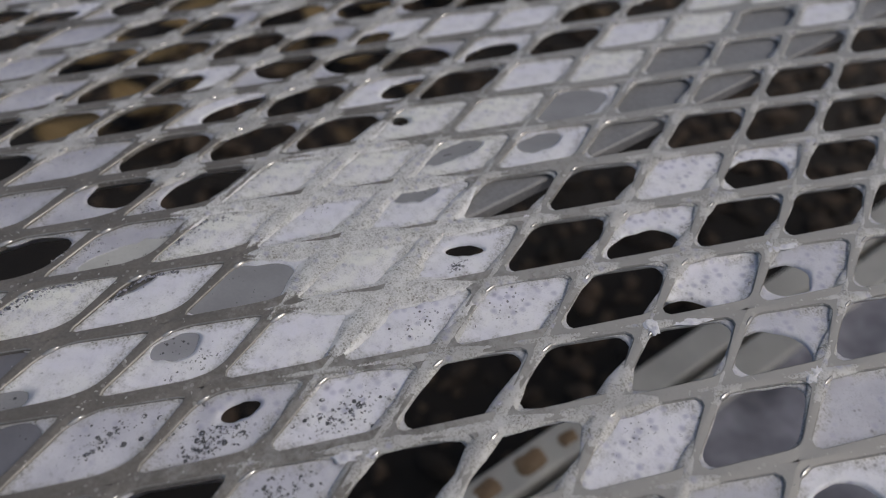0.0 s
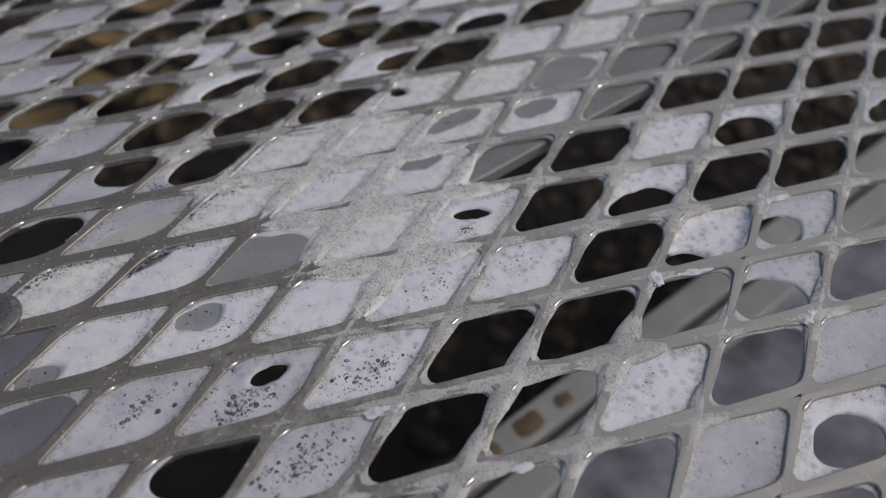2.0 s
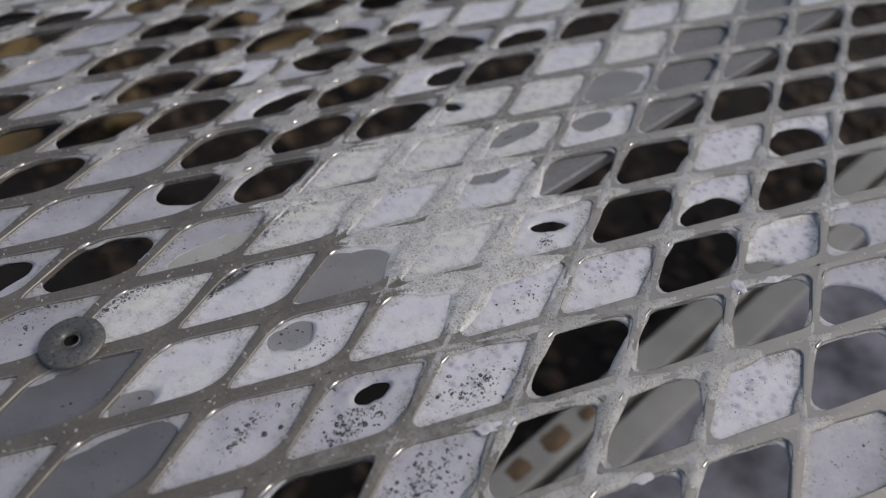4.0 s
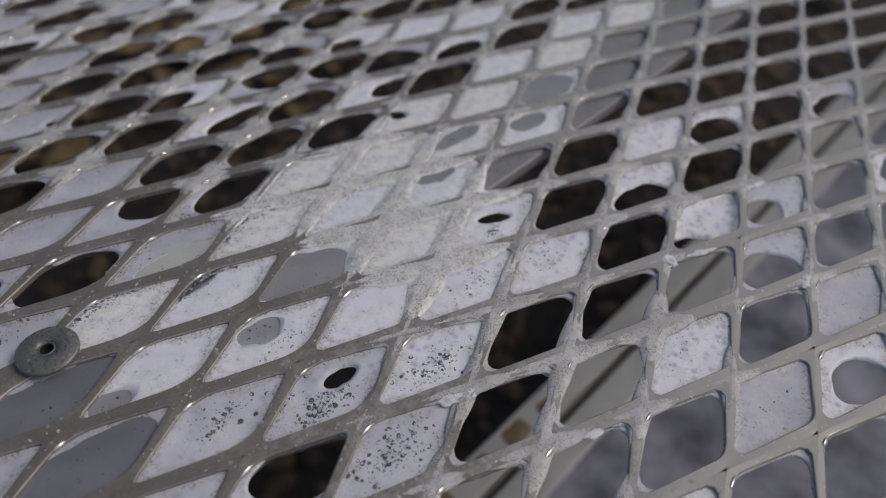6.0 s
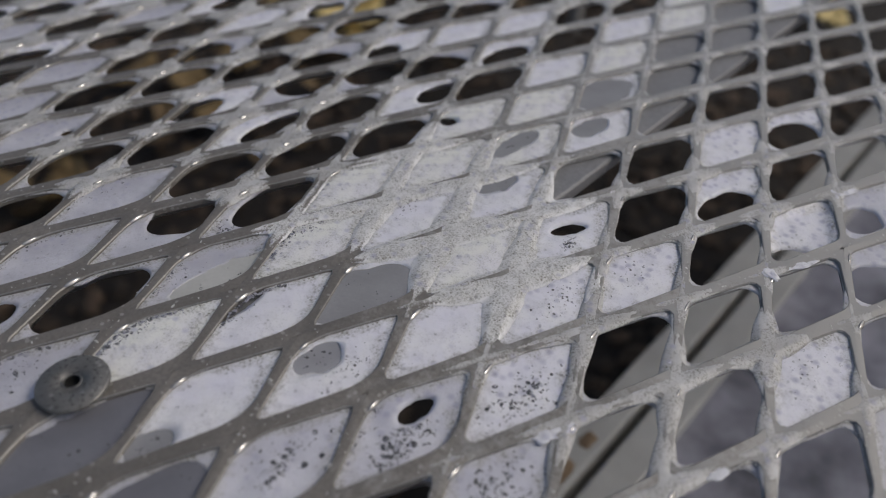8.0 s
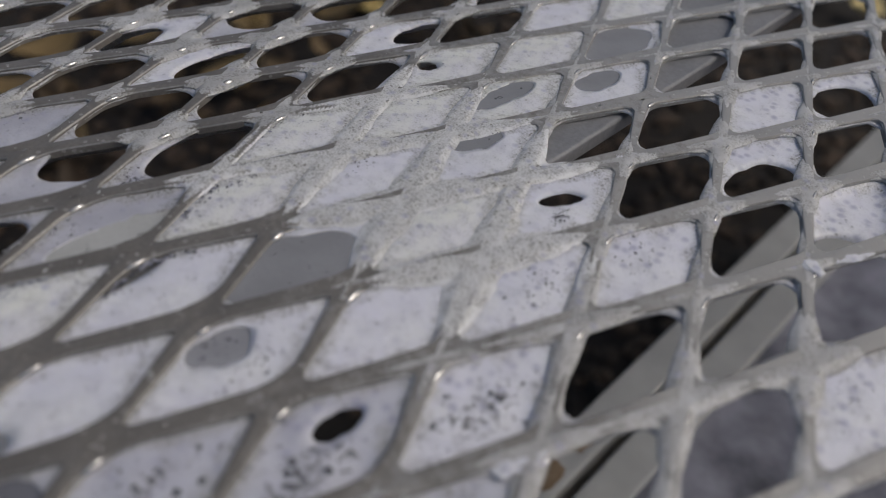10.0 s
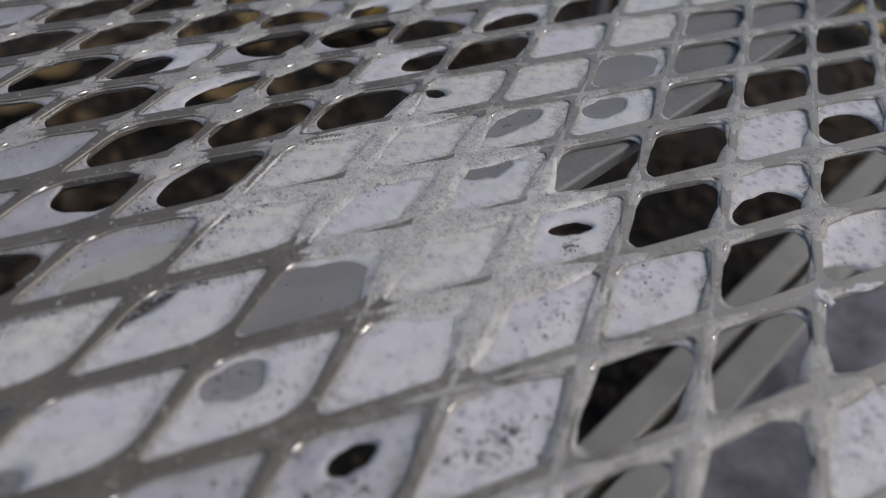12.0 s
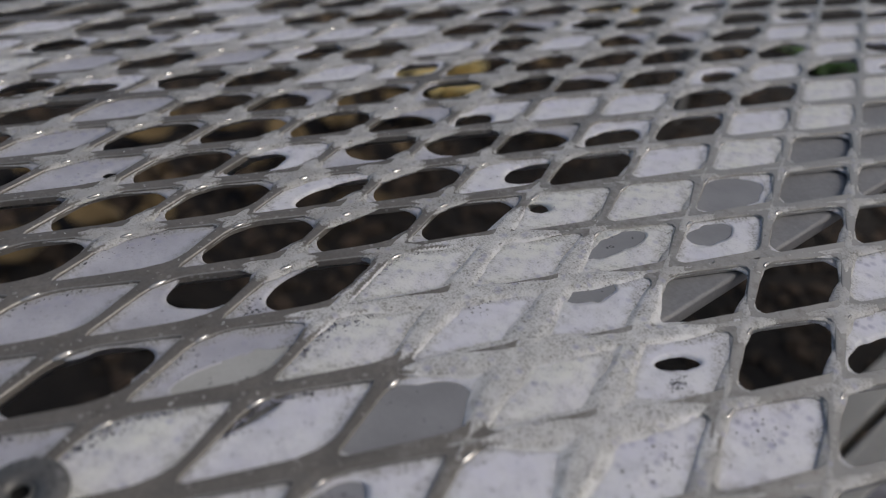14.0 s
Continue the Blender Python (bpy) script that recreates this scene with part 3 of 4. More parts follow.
# how many dark bubbles stand in the foam, and where they gather
BUBBLES = {(0, 2): (60, -17, 0, 6, 4), (2, 0): (10, -3, 0, 12, 6), (3, -2): (150, -4, -2, 12, 5), (4, -3): (150, 0, 1, 13, 6), (2, -2): (75, 4, 1, 13, 5), (4, -2): (110, -3, -1, 13, 6), (4, -1): (44, 4, -2, 10, 5),
           (5, -1): (22, 2, 4, 10, 5), (4, 0): (46, -4.5, -3.2, 3.5, 1.8), (0, 0): (50, -6, 7, 12, 2.0), (7, -3): (24, 0, 3, 14, 6), (8, -4): (16, 0, 0, 14, 6),
           (0, 1): (22, -8, 4, 8, 3), (1, 0): (20, -6, 6, 8, 2), (1, 1): (40, 2, 7, 14, 2.5), (2, 1): (30, 4, 6, 14, 3), (-2, 2): (14, 0, 3, 12, 4),
           (-2, 3): (16, 2, 5, 12, 3), (3, -1): (12, 0, 2, 14, 6), (2, -1): (36, 2, -3, 10, 4), (-1, 0): (24, 2, 3, 10, 4), (-1, 1): (10, -6, 8, 10, 1.5)}
# bubbles in a line under the opening's upper edge: count, from, to along the opening (mm)
EDGED = {(0, 0): (150, -17, 15), (1, 0): (130, -13, 12), (-1, 0): (90, -12, 14), (0, 1): (60, -18, -4), (1, 1): (70, -16, -2), (2, 1): (50, -14, 4),
         (-2, 3): (50, -16, 8), (-2, 2): (50, -14, 12), (3, -2): (40, -18, 0), (1, 2): (50, -12, 10), (-3, 2): (40, -12, 12)}
HEAPED = [(3, 1), (4, 0), (3, 2), (2, 2), (2, 3), (1, 2), (4, 1)]     # nodes buried under whiter foam
rng_foam = np.random.default_rng(21)
rng_edge = np.random.default_rng(33)


def rim_reach(cx, cy, angles, blunt, grow=0.0009, tip=None):
    """How far the opening's outline lies from a point, by angle."""
    p = opening(96, grow, blunt, tip) - (cx, cy)
    a = np.unwrap(np.arctan2(p[:, 1], p[:, 0]))
    r = np.hypot(p[:, 0], p[:, 1])
    order = np.argsort(np.mod(a, 2 * math.pi))
    return np.interp(np.mod(angles, 2 * math.pi), np.mod(a, 2 * math.pi)[order], r[order], period=2 * math.pi)


def foam_height(x, y, s, depth, bulge, seed):
    rim = min(depth * 0.7, 0.0009)
    n = noise.noise((x * 160 + seed, y * 160, 0.3)) * 0.00035 + noise.noise((x * 520 + seed, y * 520, 2.1)) * 0.00016
    return -depth + (depth - rim) * s ** 5 + bulge * (1 - s * s) + n


def foam_patch(i, j, kind, hole=None, web=0.0):
    """Foam that fills an opening, or rings a hole in it."""
    mx, my = cell_middle(i, j)
    depth, bulge, thick = {"white": (0.0014, 0.0004, 0.004), "cream": (0.0006, 0.0004, 0.004), "deep": (0.0034, 0.0008, 0.005), "thin": (0.0016, 0.0002, 0.003), "web": (0.0014, 0.0, 0.0006)}[kind]
    heaps = sum((i + di, j + dj) in HEAPED for di in (0, 1) for dj in (0, 1))
    if heaps and kind == "white":          # foam stands higher where it heaps over the strands
        depth, bulge = (0.0009, 0.0003) if heaps == 1 else (0.0006, 0.0002)
    steps, rings = 64, 12
    angles = np.linspace(0, 2 * math.pi, steps, endpoint=False)
    cx, cy = (hole[0] / 1000, hole[1] / 1000) if hole else (0.0, 0.0)
    reach = rim_reach(cx, cy, angles, worn(i, j))
    if web:
        inner = np.minimum(rim_reach(cx, cy, angles, worn(i, j), -0.0002, web), reach - 0.0009)
        inner = inner * np.array([1 + 0.05 * noise.noise((math.cos(a) * 1.6 + i * 2.3, math.sin(a) * 1.6 + j * 1.9, 3.5)) for a in angles])
    elif hole:
        ra, rb, turn = hole[2] / 2000, hole[3] / 2000, radians(hole[4])
        inner = ra * rb / np.sqrt((rb * np.cos(angles - turn)) ** 2 + (ra * np.sin(angles - turn)) ** 2)
        wob = np.array([noise.noise((math.cos(a) * 1.3 + i * 3.1, math.sin(a) * 1.3 + j * 1.7, 0.5)) for a in angles])
        inner = np.minimum(inner * (1 + (0.34 if (i, j) in FILMED else 0.2) * wob), reach * 0.985)
    else:
        inner = np.zeros(steps)
    seed = i * 7.3 + j * 3.9
    verts, faces = [], []
    for r in range(rings + 1):
        s = r / rings
        s = 1 - (1 - s) ** 1.4
        for k in range(steps):
            d = inner[k] + (reach[k] - inner[k]) * s
            x, y = cx + d * math.cos(angles[k]), cy + d * math.sin(angles[k])
            q = min(1.0, (abs(x) / HA + abs(y) / HB) / 0.86)
            z = foam_height(x + mx, y + my, q, depth, bulge, seed)
            if hole and s < 0.12 and (i, j) not in FILMED:
                z -= 0.0006 * (1 - s / 0.12) ** 2 * min(1.0, (reach[k] - inner[k]) / 0.003)
            verts.append((x, y, z))
    for r in range(rings):
        for k in range(steps):
            a, b = r * steps + k, r * steps + (k + 1) % steps
            faces.append((a, a + steps, b + steps, b))
    # underside
    base = len(verts)
    for r in (rings, rings // 2, 0):
        for k in range(steps):
            x, y, z = verts[r * steps + k]
            drop = thick * (0.35 if r == rings else 1.0 if r else (0.12 if hole else 1.15))
            verts.append((x * 0.999, y * 0.999, z - drop))
    for r in range(2):
        for k in range(steps):
            a, b = base + r * steps + k, base + r * steps + (k + 1) % steps
            faces.append((a, b, b + steps, a + steps))
    for k in range(steps):
        q = (k + 1) % steps
        faces.append((rings * steps + k, base + k, base + q, rings * steps + q))
        if hole:
            faces.append((k, q, base + 2 * steps + q, base + 2 * steps + k))
    mat = {"cream": FOAM_CREAM, "thin": FOAM_THIN_DIM, "web": FOAM_THIN_DIM}.get(kind, FOAM_DIMMED if (i, j) in DIMMED else FOAM_WHITE)
    me = as_mesh("foam_patch", verts, faces, mat)
    me.attributes.new("rim", "FLOAT", "POINT").data.foreach_set("value", [(abs(x) / HA + abs(y) / HB) / 0.86 + 0.06 * min(heaps, 2) for x, y, z in verts])
    ob = new("foam_patch", me)
    ob.matrix_basis = pose(mx, my, TOP)
    words = {"white": "bluish white wet foam filling a mesh opening", "cream": "dense cream foam level with the mesh strands", "deep": "white foam hanging below a mesh opening", "thin": "thin wet foam in a mesh opening, bluish grey partly for dimmer light", "web": "thin grey liquid film rounding the ends of an opening"}[kind]
    if hole and not web:
        words = "white wet foam with a hole in a mesh opening"
    tagged(ob, words, "foam", "foam patches in the mesh")
    if (i, j) in FILMED:
        fv = [(cx, cy, -depth)]
        for f in (0.6, 1.0, 1.08):
            fv += [(cx + inner[k] * f * math.cos(angles[k]), cy + inner[k] * f * math.sin(angles[k]), -depth + 0.0001 * f) for k in range(steps)]
        ff = [(0, 1 + k, 1 + (k + 1) % steps) for k in range(steps)]
        for r in range(2):
            ff += [(1 + r * steps + k, 1 + (r + 1) * steps + k, 1 + (r + 1) * steps + (k + 1) % steps, 1 + r * steps + (k + 1) % steps) for k in range(steps)]
        # the sheet in (0, 1) is coloured like the bar in the light
        part("film", as_mesh("film", fv, ff, FILM_LIT_BAR if (i, j) == (0, 1) else FILM_DARK if (i, j) in ((0, -1), (1, -2)) else FILM_PALE if (i, j) == (2, -1) else FILM), ob, "smooth grey liquid film over a hole")
        if mx < 0.2:
            rng = np.random.default_rng(abs(i * 31 + j * 7))
            turns, out = rng.uniform(0, 6.28, 16), rng.uniform(0.2, 0.9, 16)
            reach_at = np.interp(turns, angles, inner) * out
            bubble_cluster(ob, mx, my, 0, 0, 0, 0, 0, depth, 0, seed, None, BUBBLE, np.column_stack([cx + reach_at * np.cos(turns), cy + reach_at * np.sin(turns)]))
    count, bx, by, sx, sy = BUBBLES.get((i, j), (7, 0, 2, 14, 6))
    if mx < 0.33 and not web:
        bubble_cluster(ob, mx, my, count * 0.35, bx, by, sx, sy, depth, bulge, seed, hole, BUBBLE_PALE)
        if count > 15:
            bubble_cluster(ob, mx, my, count, bx, by, sx * 0.85, sy * 0.85, depth, bulge, seed, hole, BUBBLE)
    if (i, j) in EDGED:
        number, x0, x1 = EDGED[i, j]
        rim = opening(240, -0.0004, worn(i, j))
        rim = rim[(rim[:, 1] > 0) & (rim[:, 0] > x0 / 1000) & (rim[:, 0] < x1 / 1000)]
        pick = rim[rng_edge.integers(0, len(rim), number)]
        pick = pick - np.column_stack([np.zeros(number), np.abs(rng_edge.normal(0.0001, 0.0006, number))])
        bubble_cluster(ob, mx, my, number, 0, 0, 0, 0, depth, bulge, seed, hole, BUBBLE, pick[::2])
        bubble_cluster(ob, mx, my, number, 0, 0, 0, 0, depth, bulge, seed, hole, BUBBLE_PALE, pick[1::2])
    return ob


def bubble_cluster(ob, mx, my, count, bx, by, sx, sy, depth, bulge, seed, hole, mat, spots=None):
    """Open bubbles: little dark cups with a raised lip, joined."""
    verts, faces = [], []
    for turn_no in range(int(count * 1.35) if spots is None else len(spots)):
        x, y = (rng_foam.normal(bx, sx * 0.6) / 1000, rng_foam.normal(by, sy * 0.6) / 1000) if spots is None else spots[turn_no]
        q = (abs(x) / HA + abs(y) / HB) / 0.86
        if q > (0.93 if spots is None else 0.985):
            continue
        if hole and spots is None:
            c, s = math.cos(radians(hole[4])), math.sin(radians(hole[4]))
            u, v = x * 1000 - hole[0], y * 1000 - hole[1]
            if ((u * c + v * s) / (hole[2] / 2 + 1)) ** 2 + ((v * c - u * s) / (hole[3] / 2 + 1)) ** 2 < 1.1:
                continue
        r = min(0.0009, 0.0001 + rng_foam.exponential(0.0002 if count > 60 else 0.00011))
        z = foam_height(x + mx, y + my, q, depth, bulge, seed)
        n, base = 9, len(verts)
        squash, turn = rng_foam.uniform(0.6, 1.0), rng_foam.uniform(0, 3.14)
        warp = rng_foam.uniform(0.85, 1.15, n)
        for lift, size in ((-0.0001, 1.12), (0.00006, 0.95), (0.00003, 0.6)):
            for k in range(n):
                a = 2 * math.pi * k / n
                px, py = r * size * warp[k] * math.cos(a), r * size * warp[k] * squash * math.sin(a)
                verts.append((x + px * math.cos(turn) - py * math.sin(turn), y + px * math.sin(turn) + py * math.cos(turn), z + lift))
        verts.append((x, y, z - 0.00002))
        for ring in range(2):
            for k in range(n):
                a, b = base + ring * n + k, base + ring * n + (k + 1) % n
                faces.append((a, b, b + n, a + n))
        for k in range(n):
            faces.append((base + 2 * n + k, base + 2 * n + (k + 1) % n, base + 3 * n))
    if verts:
        tagged(part("bubble_speckle", as_mesh("bubble_speckle", verts, faces, mat), ob, "dark open bubbles" if mat is BUBBLE else "grey bubbles"), kind="stuff")


def web_tip(i, j):
    """Radius to which liquid rounds the ends of an empty opening."""
    return 0.0056 - 0.0019 * worn(i, j) + 0.0005 * noise.noise((i * 1.37, j * 2.11, 0.7))


for i, j in WHITE:
    foam_patch(i, j, "thin" if (i, j) in THIN else "white")
for i, j in CREAM:
    foam_patch(i, j, "cream")
for (i, j), (a, b, c, d, e, kind) in HOLED.items():
    if c >= 40 and (i, j) not in FILMED:
        foam_patch(i, j, "web", (a, b), web_tip(i, j))
    else:
        foam_patch(i, j, kind, (a, b, c, d, e))
# thin foam left in the ends of the farther openings
rng_flap = np.random.default_rng(5)
for i, j in OPEN:
    if j - i >= 3 and (i, j) not in ((1, 3), (0, 3), (0, 4), (-1, 3)) and rng_flap.random() < 0.55:
        side = rng_flap.choice((-1, 1))
        foam_patch(i, j, "thin", (side * rng_flap.uniform(6, 11), rng_flap.uniform(-1.0, 1.0), rng_flap.uniform(34, 42), rng_flap.uniform(20, 24), rng_flap.uniform(-25, 15)))
    elif -0.1 < cell_middle(i, j)[0] < 0.42:
        foam_patch(i, j, "web", (0.4, -0.4), web_tip(i, j))
known = set(WHITE) | set(CREAM) | set(OPEN) | set(HOLED)
for i, j in near_cells:
    x, y = cell_middle(i, j)
    if (i, j) in known or not (-0.1 < x < 0.6 and -0.22 < y < 0.4):
        continue
    pick = rng_foam.random()
    hole = (rng_foam.uniform(-8, 8), rng_foam.uniform(-3, 3), rng_foam.uniform(22, 40), rng_foam.uniform(10, 18), rng_foam.uniform(-12, 6))
    if pick < 0.14:
        foam_patch(i, j, "white")
    elif pick < 0.18:
        foam_patch(i, j, "cream")
    elif pick < 0.4:
        foam_patch(i, j, "white", hole)
    elif -0.06 < x < 0.36 and -0.2 < y < 0.15:
        foam_patch(i, j, "web", (0.4, -0.4), web_tip(i, j))

# ---- froth on the strands and webs of foam in their corners ----
# node: how far it reaches along the strands, how far out into the openings (mm)
WEBS = {(3, 1): (38, 5.5), (4, 0): (36, 5), (3, 2): (36, 3.6), (2, 2): (38, 4), (4, 1): (32, 3), (4, -1): (24, 1.0), (5, -1): (30, 1.6), (5, 0): (24, 0.9),
        (5, -2): (26, 1.4), (6, -2): (28, 2.0), (6, -1): (24, 0.9), (7, -2): (22, 3.0), (6, -3): (26, 1.8), (7, -3): (20, 1.4), (5, -3): (16, 1.5),
        (1, 3): (14, 2.6), (0, 4): (16, 4.6), (0, 3): (15, 4.0), (1, 4): (14, 3.4), (-1, 4): (11, 2.0), (0, 5): (17, 4.6), (-1, 5): (16, 4.4), (-1, 6): (15, 4.2),
        (-2, 6): (15, 4.6), (-2, 5): (12, 2.5), (0, 6): (15, 3.5), (1, 6): (14, 4), (2, 4): (12, 1.6), (2, 3): (28, 2.6), (1, 2): (18, 1.8), (3, 0): (12, 0.6),
        (7, -4): (14, 2), (8, -2): (11, 0.6), (8, -3): (12, 1.2), (2, 5): (14, 3), (1, 5): (14, 3.2), (-3, 7): (14, 4), (-3, 6): (12, 2.6),
        (4, -2): (15, 0.6), (4, 2): (12, 0.8), (5, 1): (11, 1.2), (6, 0): (12, 1.6), (6, 1): (12, 2.2), (7, 0): (12, 2.2), (7, 1): (12, 2.0), (8, 0): (11, 1.6)}
for i in range(-12, 14):
    for j in range(-8, 16):
        x, y = (i + j) * HA, (j - i) * HB
        if (i, j) in WEBS or not (-0.1 < x < 0.7 and -0.26 < y < 0.48):
            continue
        far = y > 0.03 and x > 0.05
        if rng_foam.random() < (0.85 if far or x > 0.16 else 0.0):
            WEBS[i, j] = (rng_foam.uniform(14, 20), rng_foam.uniform(3.0, 6.2)) if far else (rng_foam.uniform(15, 21), rng_foam.uniform(0.3, 1.5))
for (i, j), (r, o) in list(WEBS.items()):
    if i + j > 3 and j - i < 0 and r < 18:
        WEBS[i, j] = (r + 7, o)


def web_field(px, py):
    """Positive where froth lies; also the distance from the strand's edge."""
    u, v = px / HA, py / HB
    a, b = (u - v) / 2, (u + v) / 2          # lattice places
    ci, cj = np.floor(a), np.floor(b)
    lx, ly = px - (ci + cj + 1) * HA, py - (cj - ci) * HB
    edge = SIDE * (1 - np.abs(lx) / HA - np.abs(ly) / HB) - HALF
    best = np.full(px.shape, -1.0)
    for di in (-1, 0, 1, 2):
        for dj in (-1, 0, 1, 2):
            ii, jj = (ci + di).astype(int), (cj + dj).astype(int)
            reach, out = REACH[ii + 40, jj + 40], OUT[ii + 40, jj + 40]
            dn = np.hypot(px - (ii + jj) * HA, (py - (jj - ii) * HB) * 1.25)
            f = np.where(reach > 0, (out + 0.0021) * (1 - (dn / np.maximum(reach, 1e-6)) ** 2) - 0.0021, -1.0)
            best = np.maximum(best, f)
    return best - np.maximum(edge, -HALF), edge


REACH, OUT = np.zeros((90, 90)), np.zeros((90, 90))


def choose(heaped):
    REACH[:], OUT[:] = 0, 0
    for (i, j), (r, o) in WEBS.items():
        if ((i, j) in HEAPED) == heaped:
            REACH[i + 40, j + 40], OUT[i + 40, j + 40] = r / 1000, o / 1000



def froth(x0, x1, y0, y1, step, heaped=False):
    xs, ys = np.arange(x0, x1, step), np.arange(y0, y1, step)
    gx, gy = np.meshgrid(xs, ys)
    ripple = np.array([[noise.noise((x * 260, y * 260, 1.7)) + 0.6 * noise.noise((x * 700, y * 700, 4.2)) for x in xs] for y in ys])
    def full(px, py):
        f, e = web_field(px, py)
        return f + ripple * 0.00018, e
    f, edge = full(gx, gy)
    h = step * 0.5
    dx = (full(gx + h, gy)[0] - full(gx - h, gy)[0]) / (2 * h)
    dy = (full(gx, gy + h)[0] - full(gx, gy - h)[0]) / (2 * h)
    inside = f > 0
    keep = inside[:-1, :-1] | inside[1:, :-1] | inside[:-1, 1:] | inside[1:, 1:]
    pull = np.where(f < 0, np.clip(-f / np.maximum(dx * dx + dy * dy, 0.2), 0, None), 0)
    mx, my = np.clip(dx * pull, -step, step), np.clip(dy * pull, -step, step)
    f = np.maximum(f, 0)
    rise = np.clip(f / 0.0028, 0, 1)
    if heaped:
        z = -0.0003 + 0.00036 * rise + 0.00003 * ripple - np.clip(edge / 0.0016, 0, 1) * (0.0003 + 0.0004 * (1 - rise))
    else:
        z = -0.00045 + 0.0005 * rise + 0.00006 * ripple - 0.0009 * np.clip(edge / 0.003, 0, 1)
    verts = np.stack([gx + mx, gy + my, z], -1).reshape(-1, 3)
    n = len(xs)
    r, c = np.nonzero(keep)
    quads = np.stack([r * n + c, r * n + c + 1, (r + 1) * n + c + 1, (r + 1) * n + c], 1)
    used, back = np.unique(quads, return_inverse=True)
    return verts[used], back.reshape(quads.shape), np.clip(f / 0.002, 0, 1).ravel()[used], np.where(edge < 0.0001, np.clip(np.maximum((f - (0.001 if heaped else 0.0015)) / 0.0012, (gx - gy - 0.13) / 0.09), 0, 1), 1.0).ravel()[used]


def lay(box, mat, label, rise):
    v, q, inside, cover = froth(*box, mat is FOAM_HEAP)
    me = as_mesh("froth", v, q, mat)
    me.attributes.new("rim", "FLOAT", "POINT").data.foreach_set("value", 0.66 + 0.32 * inside if mat is FOAM_HEAP else np.full(len(v), 0.85))
    me.attributes.new("cover", "FLOAT", "POINT").data.foreach_set("value", cover)
    ob = new("froth", me)
    ob.matrix_basis = pose(0, 0, TOP + rise)
    mod = ob.modifiers.new("thickness", "SOLIDIFY")
    mod.thickness, mod.offset = 0.0011, -1
    tagged(ob, label, "foam", kind="stuff")


choose(False)
for box in ((-0.09, 0.34, -0.26, 0.16, 0.00065), (0.34, 0.66, -0.2, 0.16, 0.0014), (-0.02, 0.66, 0.16, 0.46, 0.0014)):
    lay(box, FOAM_FROTH, "grainy drying froth clinging to the mesh strands", 0.0002)
choose(True)
lay((0.04, 0.23, -0.12, 0.07, 0.0006), FOAM_HEAP, "heaped speckled cream foam burying the mesh strands", 0.00025)


def foam_lump(x, y, length, width, height, turn, seed):
    """A stiff clot of foam on a strand."""
    rows, cols = 14, 18
    verts, faces = [], []
    for r in range(rows + 1):
        t = math.pi / 2 * r / rows
        for c in range(cols):
            a = 2 * math.pi * c / cols
            n = 1 + 0.5 * noise.noise((math.cos(a) * 2.0 + seed, math.sin(a) * 2.0, 0.4)) + 0.22 * noise.noise((math.cos(a) * 5 + seed, math.sin(a) * 5, t * 3))
            verts.append((length / 2 * math.cos(a) * math.sin(t) ** 0.7 * n, width / 2 * math.sin(a) * math.sin(t) ** 0.7 * n, height * 0.34 * math.cos(t) ** 0.8 * n + 0.0002 * noise.noise((math.cos(a) * t * 3 + seed, math.sin(a) * t * 3, 1.0)) - 0.0002))
    for r in range(rows):
        for c in range(cols):
            a, b = r * cols + c, r * cols + (c + 1) % cols
            faces.append((a, a + cols, b + cols, b))
    ob = new("foam_clot", as_mesh("foam_clot", verts, faces, FOAM_WHITE))
    ob.matrix_basis = pose(x, y, TOP, 0, 0, turn)
    return tagged(ob, "small stiff white clot of foam on a strand", "foam", "foam clots on the strands")


for k, row in enumerate(((0.0852, -0.0986, 0.0085, 0.0038, 0.0013, -28), (0.0912, -0.1018, 0.004, 0.003, 0.0013, 20), (0.1866, -0.1149, 0.007, 0.0045, 0.0016, 60),
                         (0.1985, -0.1210, 0.013, 0.0026, 0.001, -28), (0.2464, -0.1145, 0.006, 0.005, 0.0014, 30), (0.2508, -0.1171, 0.008, 0.0028, 0.001, -25),
                         (0.2144, -0.1558, 0.008, 0.004, 0.0014, 10), (0.2125, -0.1545, 0.006, 0.003, 0.0012, 70), (0.1843, -0.055, 0.005, 0.0035, 0.0012, 10),
                         (0.1071, -0.1363, 0.007, 0.003, 0.001, -25), (0.1299, -0.1100, 0.007, 0.0025, 0.001, 25))):
    foam_lump(*row, k * 3.7)


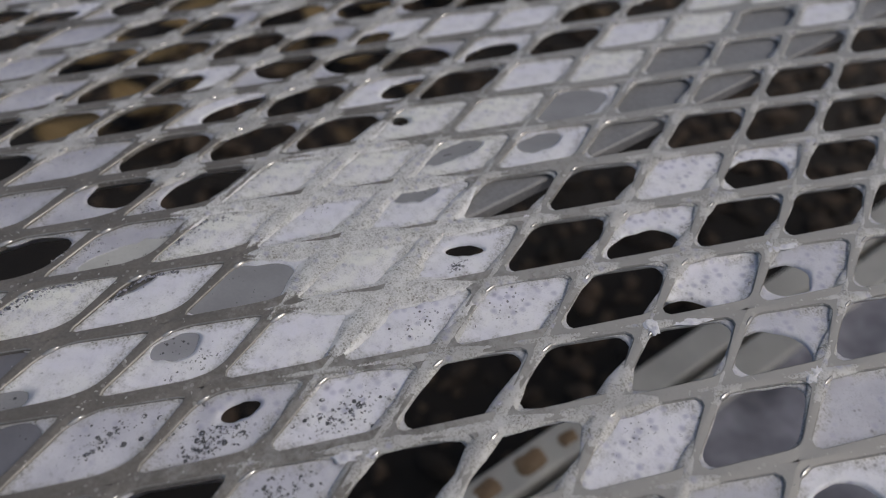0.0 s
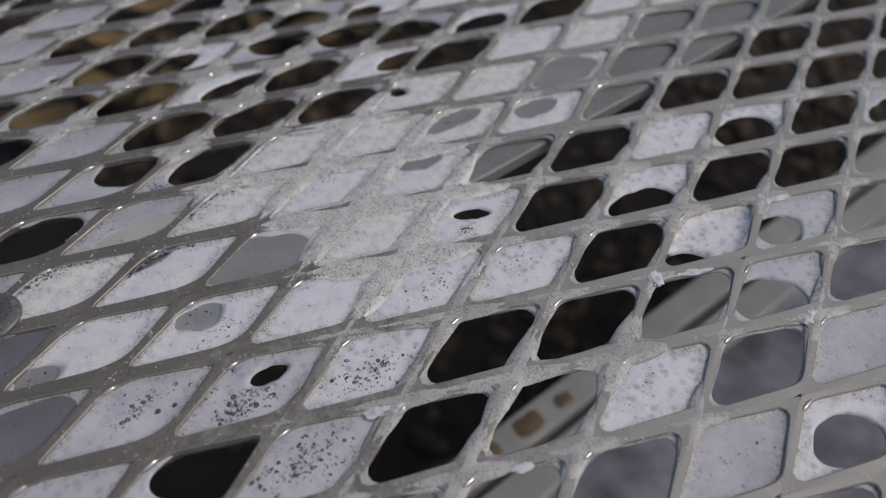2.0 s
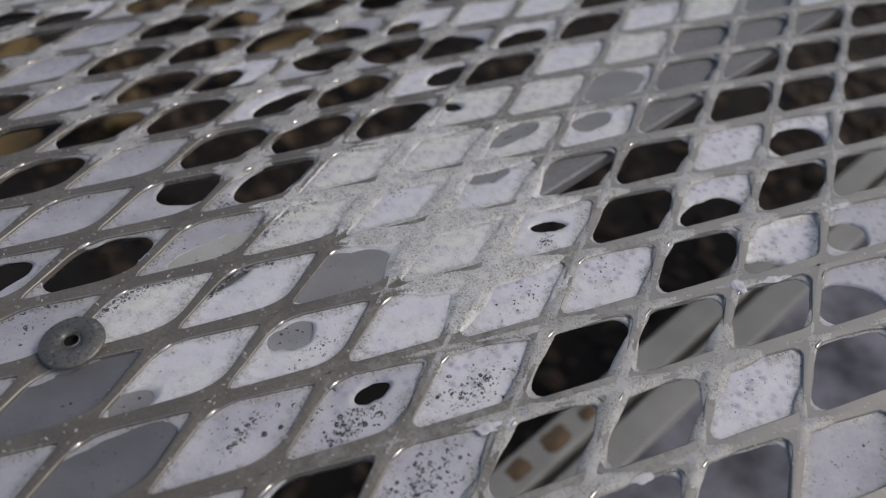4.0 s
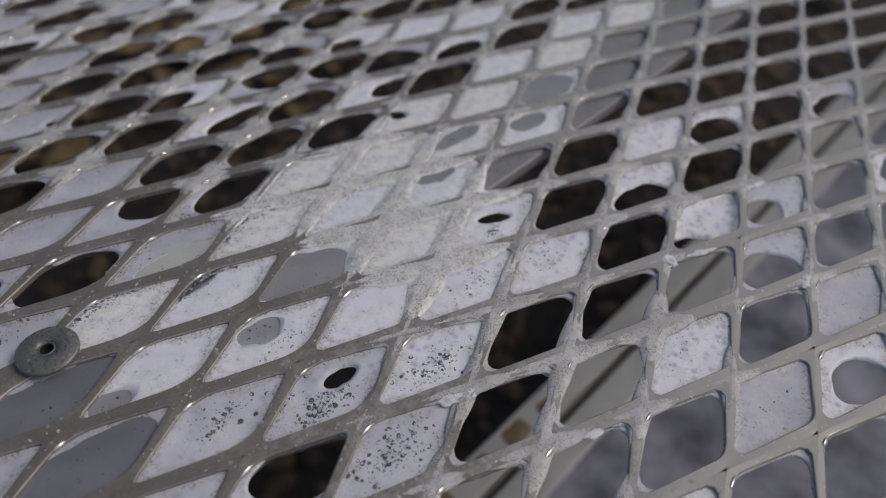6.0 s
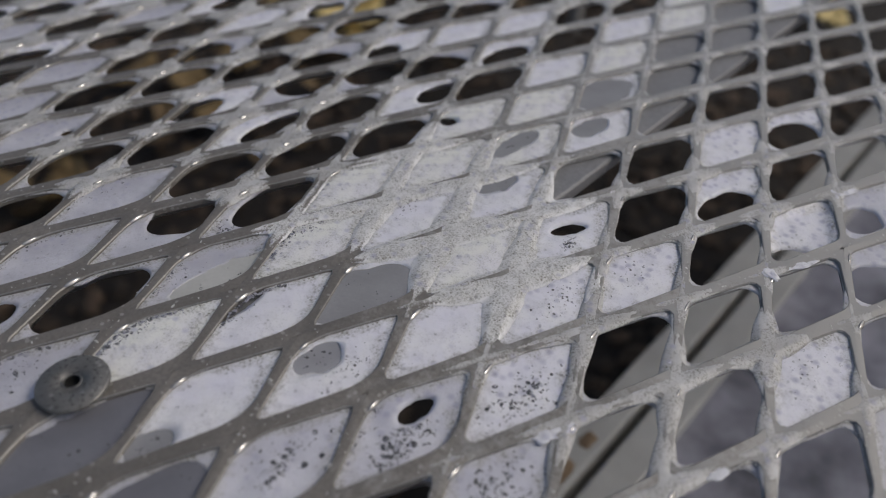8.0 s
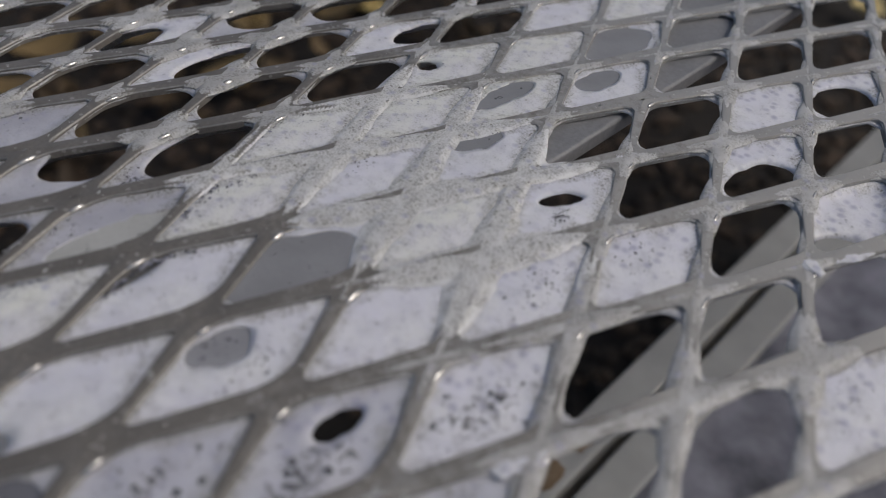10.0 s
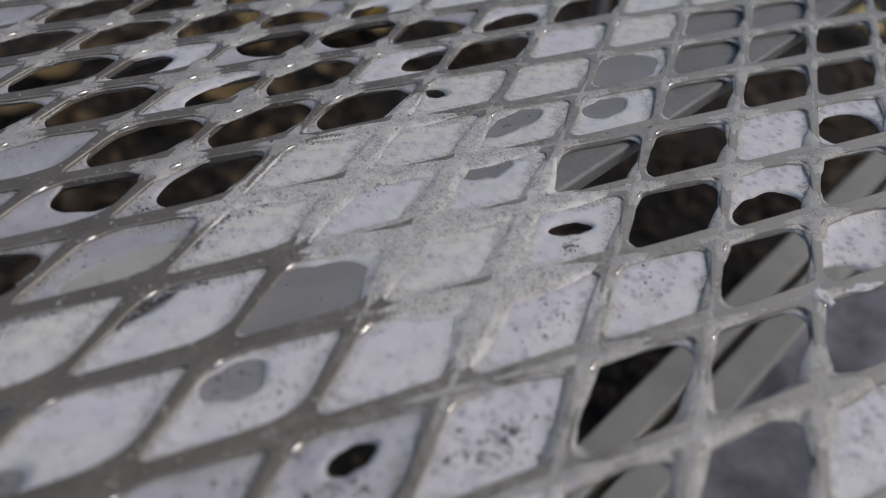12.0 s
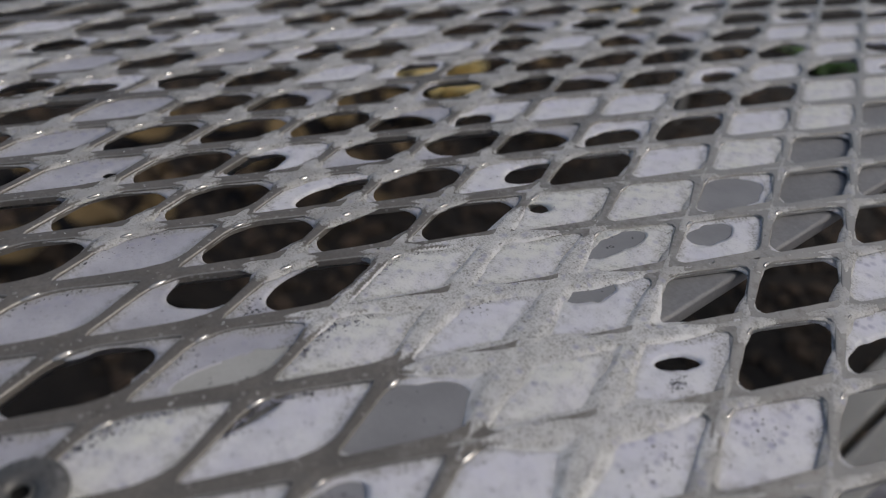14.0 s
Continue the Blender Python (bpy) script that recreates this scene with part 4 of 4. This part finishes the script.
# ---- beads added for glints in the bends of the openings, and dried flecks on the strands ----
def glint_beads(cells):
    """A flat drop added in the bend at one flank of each opening to catch a glint, joined."""
    rng = np.random.default_rng(8)
    verts, faces = [], []
    out, up = np.array((0, -math.sin(radians(42)), math.cos(radians(42)))), np.array((0, math.cos(radians(42)), math.sin(radians(42))))
    for i, j in cells:
        if rng.random() < 0.15:
            continue
        mx, my = cell_middle(i, j)
        ring = opening(120, 0.0002, worn(i, j))
        ring = ring[ring[:, 1] > 0]
        ring = ring[np.argsort(ring[:, 0])]
        x = rng.normal(-0.0014, 0.0008)
        y0, y1 = np.interp((x - 0.001, x + 0.001), ring[:, 0], ring[:, 1])
        along = np.array((0.002, y1 - y0, 0)) / math.hypot(0.002, y1 - y0)
        at = np.array((mx + x, my + (y0 + y1) / 2, -0.0003))
        a, w, h = rng.uniform(0.0018, 0.003), rng.uniform(0.0006, 0.0009), rng.uniform(0.0004, 0.0005)
        base = len(verts)
        for r in range(9):
            t = math.pi * (r + 0.02) / 8.04
            for c in range(12):
                q = 2 * math.pi * c / 12
                verts.append(at + along * a * math.cos(t) + up * w * math.sin(t) * math.cos(q) + out * h * math.sin(t) * math.sin(q))
        for r in range(8):
            for c in range(12):
                p, n = base + r * 12 + c, base + r * 12 + (c + 1) % 12
                faces.append((p, n, n + 12, p + 12))
    return as_mesh("liquid_bead", verts, faces, GLINT_BEAD)


def flecks(count, x0, x1, y0, y1):
    """Tiny dried flecks of foam along the strands, joined."""
    rng = np.random.default_rng(14)
    verts, faces = [], []
    while len(verts) < count * 7:
        i, j = rng.integers(-9, 14), rng.integers(-9, 14)
        along = rng.random()
        side = rng.random() < 0.5
        a, b = (i + along, j) if side else (i, j + along)
        x, y = (a + b) * HA, (b - a) * HB + rng.normal(0, 0.0009)
        if not (x0 < x < x1 and y0 < y < y1):
            continue
        size, turn = 0.0001 + min(0.0006, rng.exponential(0.00015)), rng.uniform(0, 3.14)
        base = len(verts)
        for k in range(6):
            t = math.pi * k / 3
            px, py = size * math.cos(t) * rng.uniform(0.7, 1.8), size * math.sin(t) * rng.uniform(0.4, 0.9)
            verts.append((x + px * math.cos(turn) - py * math.sin(turn), y + px * math.sin(turn) + py * math.cos(turn), 0.00002))
        verts.append((x, y, 0.0001 + size * 0.5))
        faces += [(base + k, base + (k + 1) % 6, base + 6) for k in range(6)]
    return as_mesh("dried_fleck", verts, faces, FLECK)


for name, me, words in (("liquid_bead", glint_beads([c for c in near_cells if -0.05 < cell_middle(*c)[0] < 0.5 and -0.2 < cell_middle(*c)[1] < 0.35]), "drop-like beads added in the bends of the mesh for glints"),
                        ("dried_fleck", flecks(2800, -0.05, 0.4, -0.2, 0.2), "tiny dried white foam flecks on the strands")):
    ob = tagged(new(name, me), words, "foam", kind="stuff")
    ob.matrix_basis = pose(0, 0, TOP)

for ob in scene.objects:
    if ob.name.split(".")[0] in ("foam_patch", "bubble_speckle", "film", "froth", "foam_clot", "liquid_bead", "dried_fleck"):
        settle(ob)
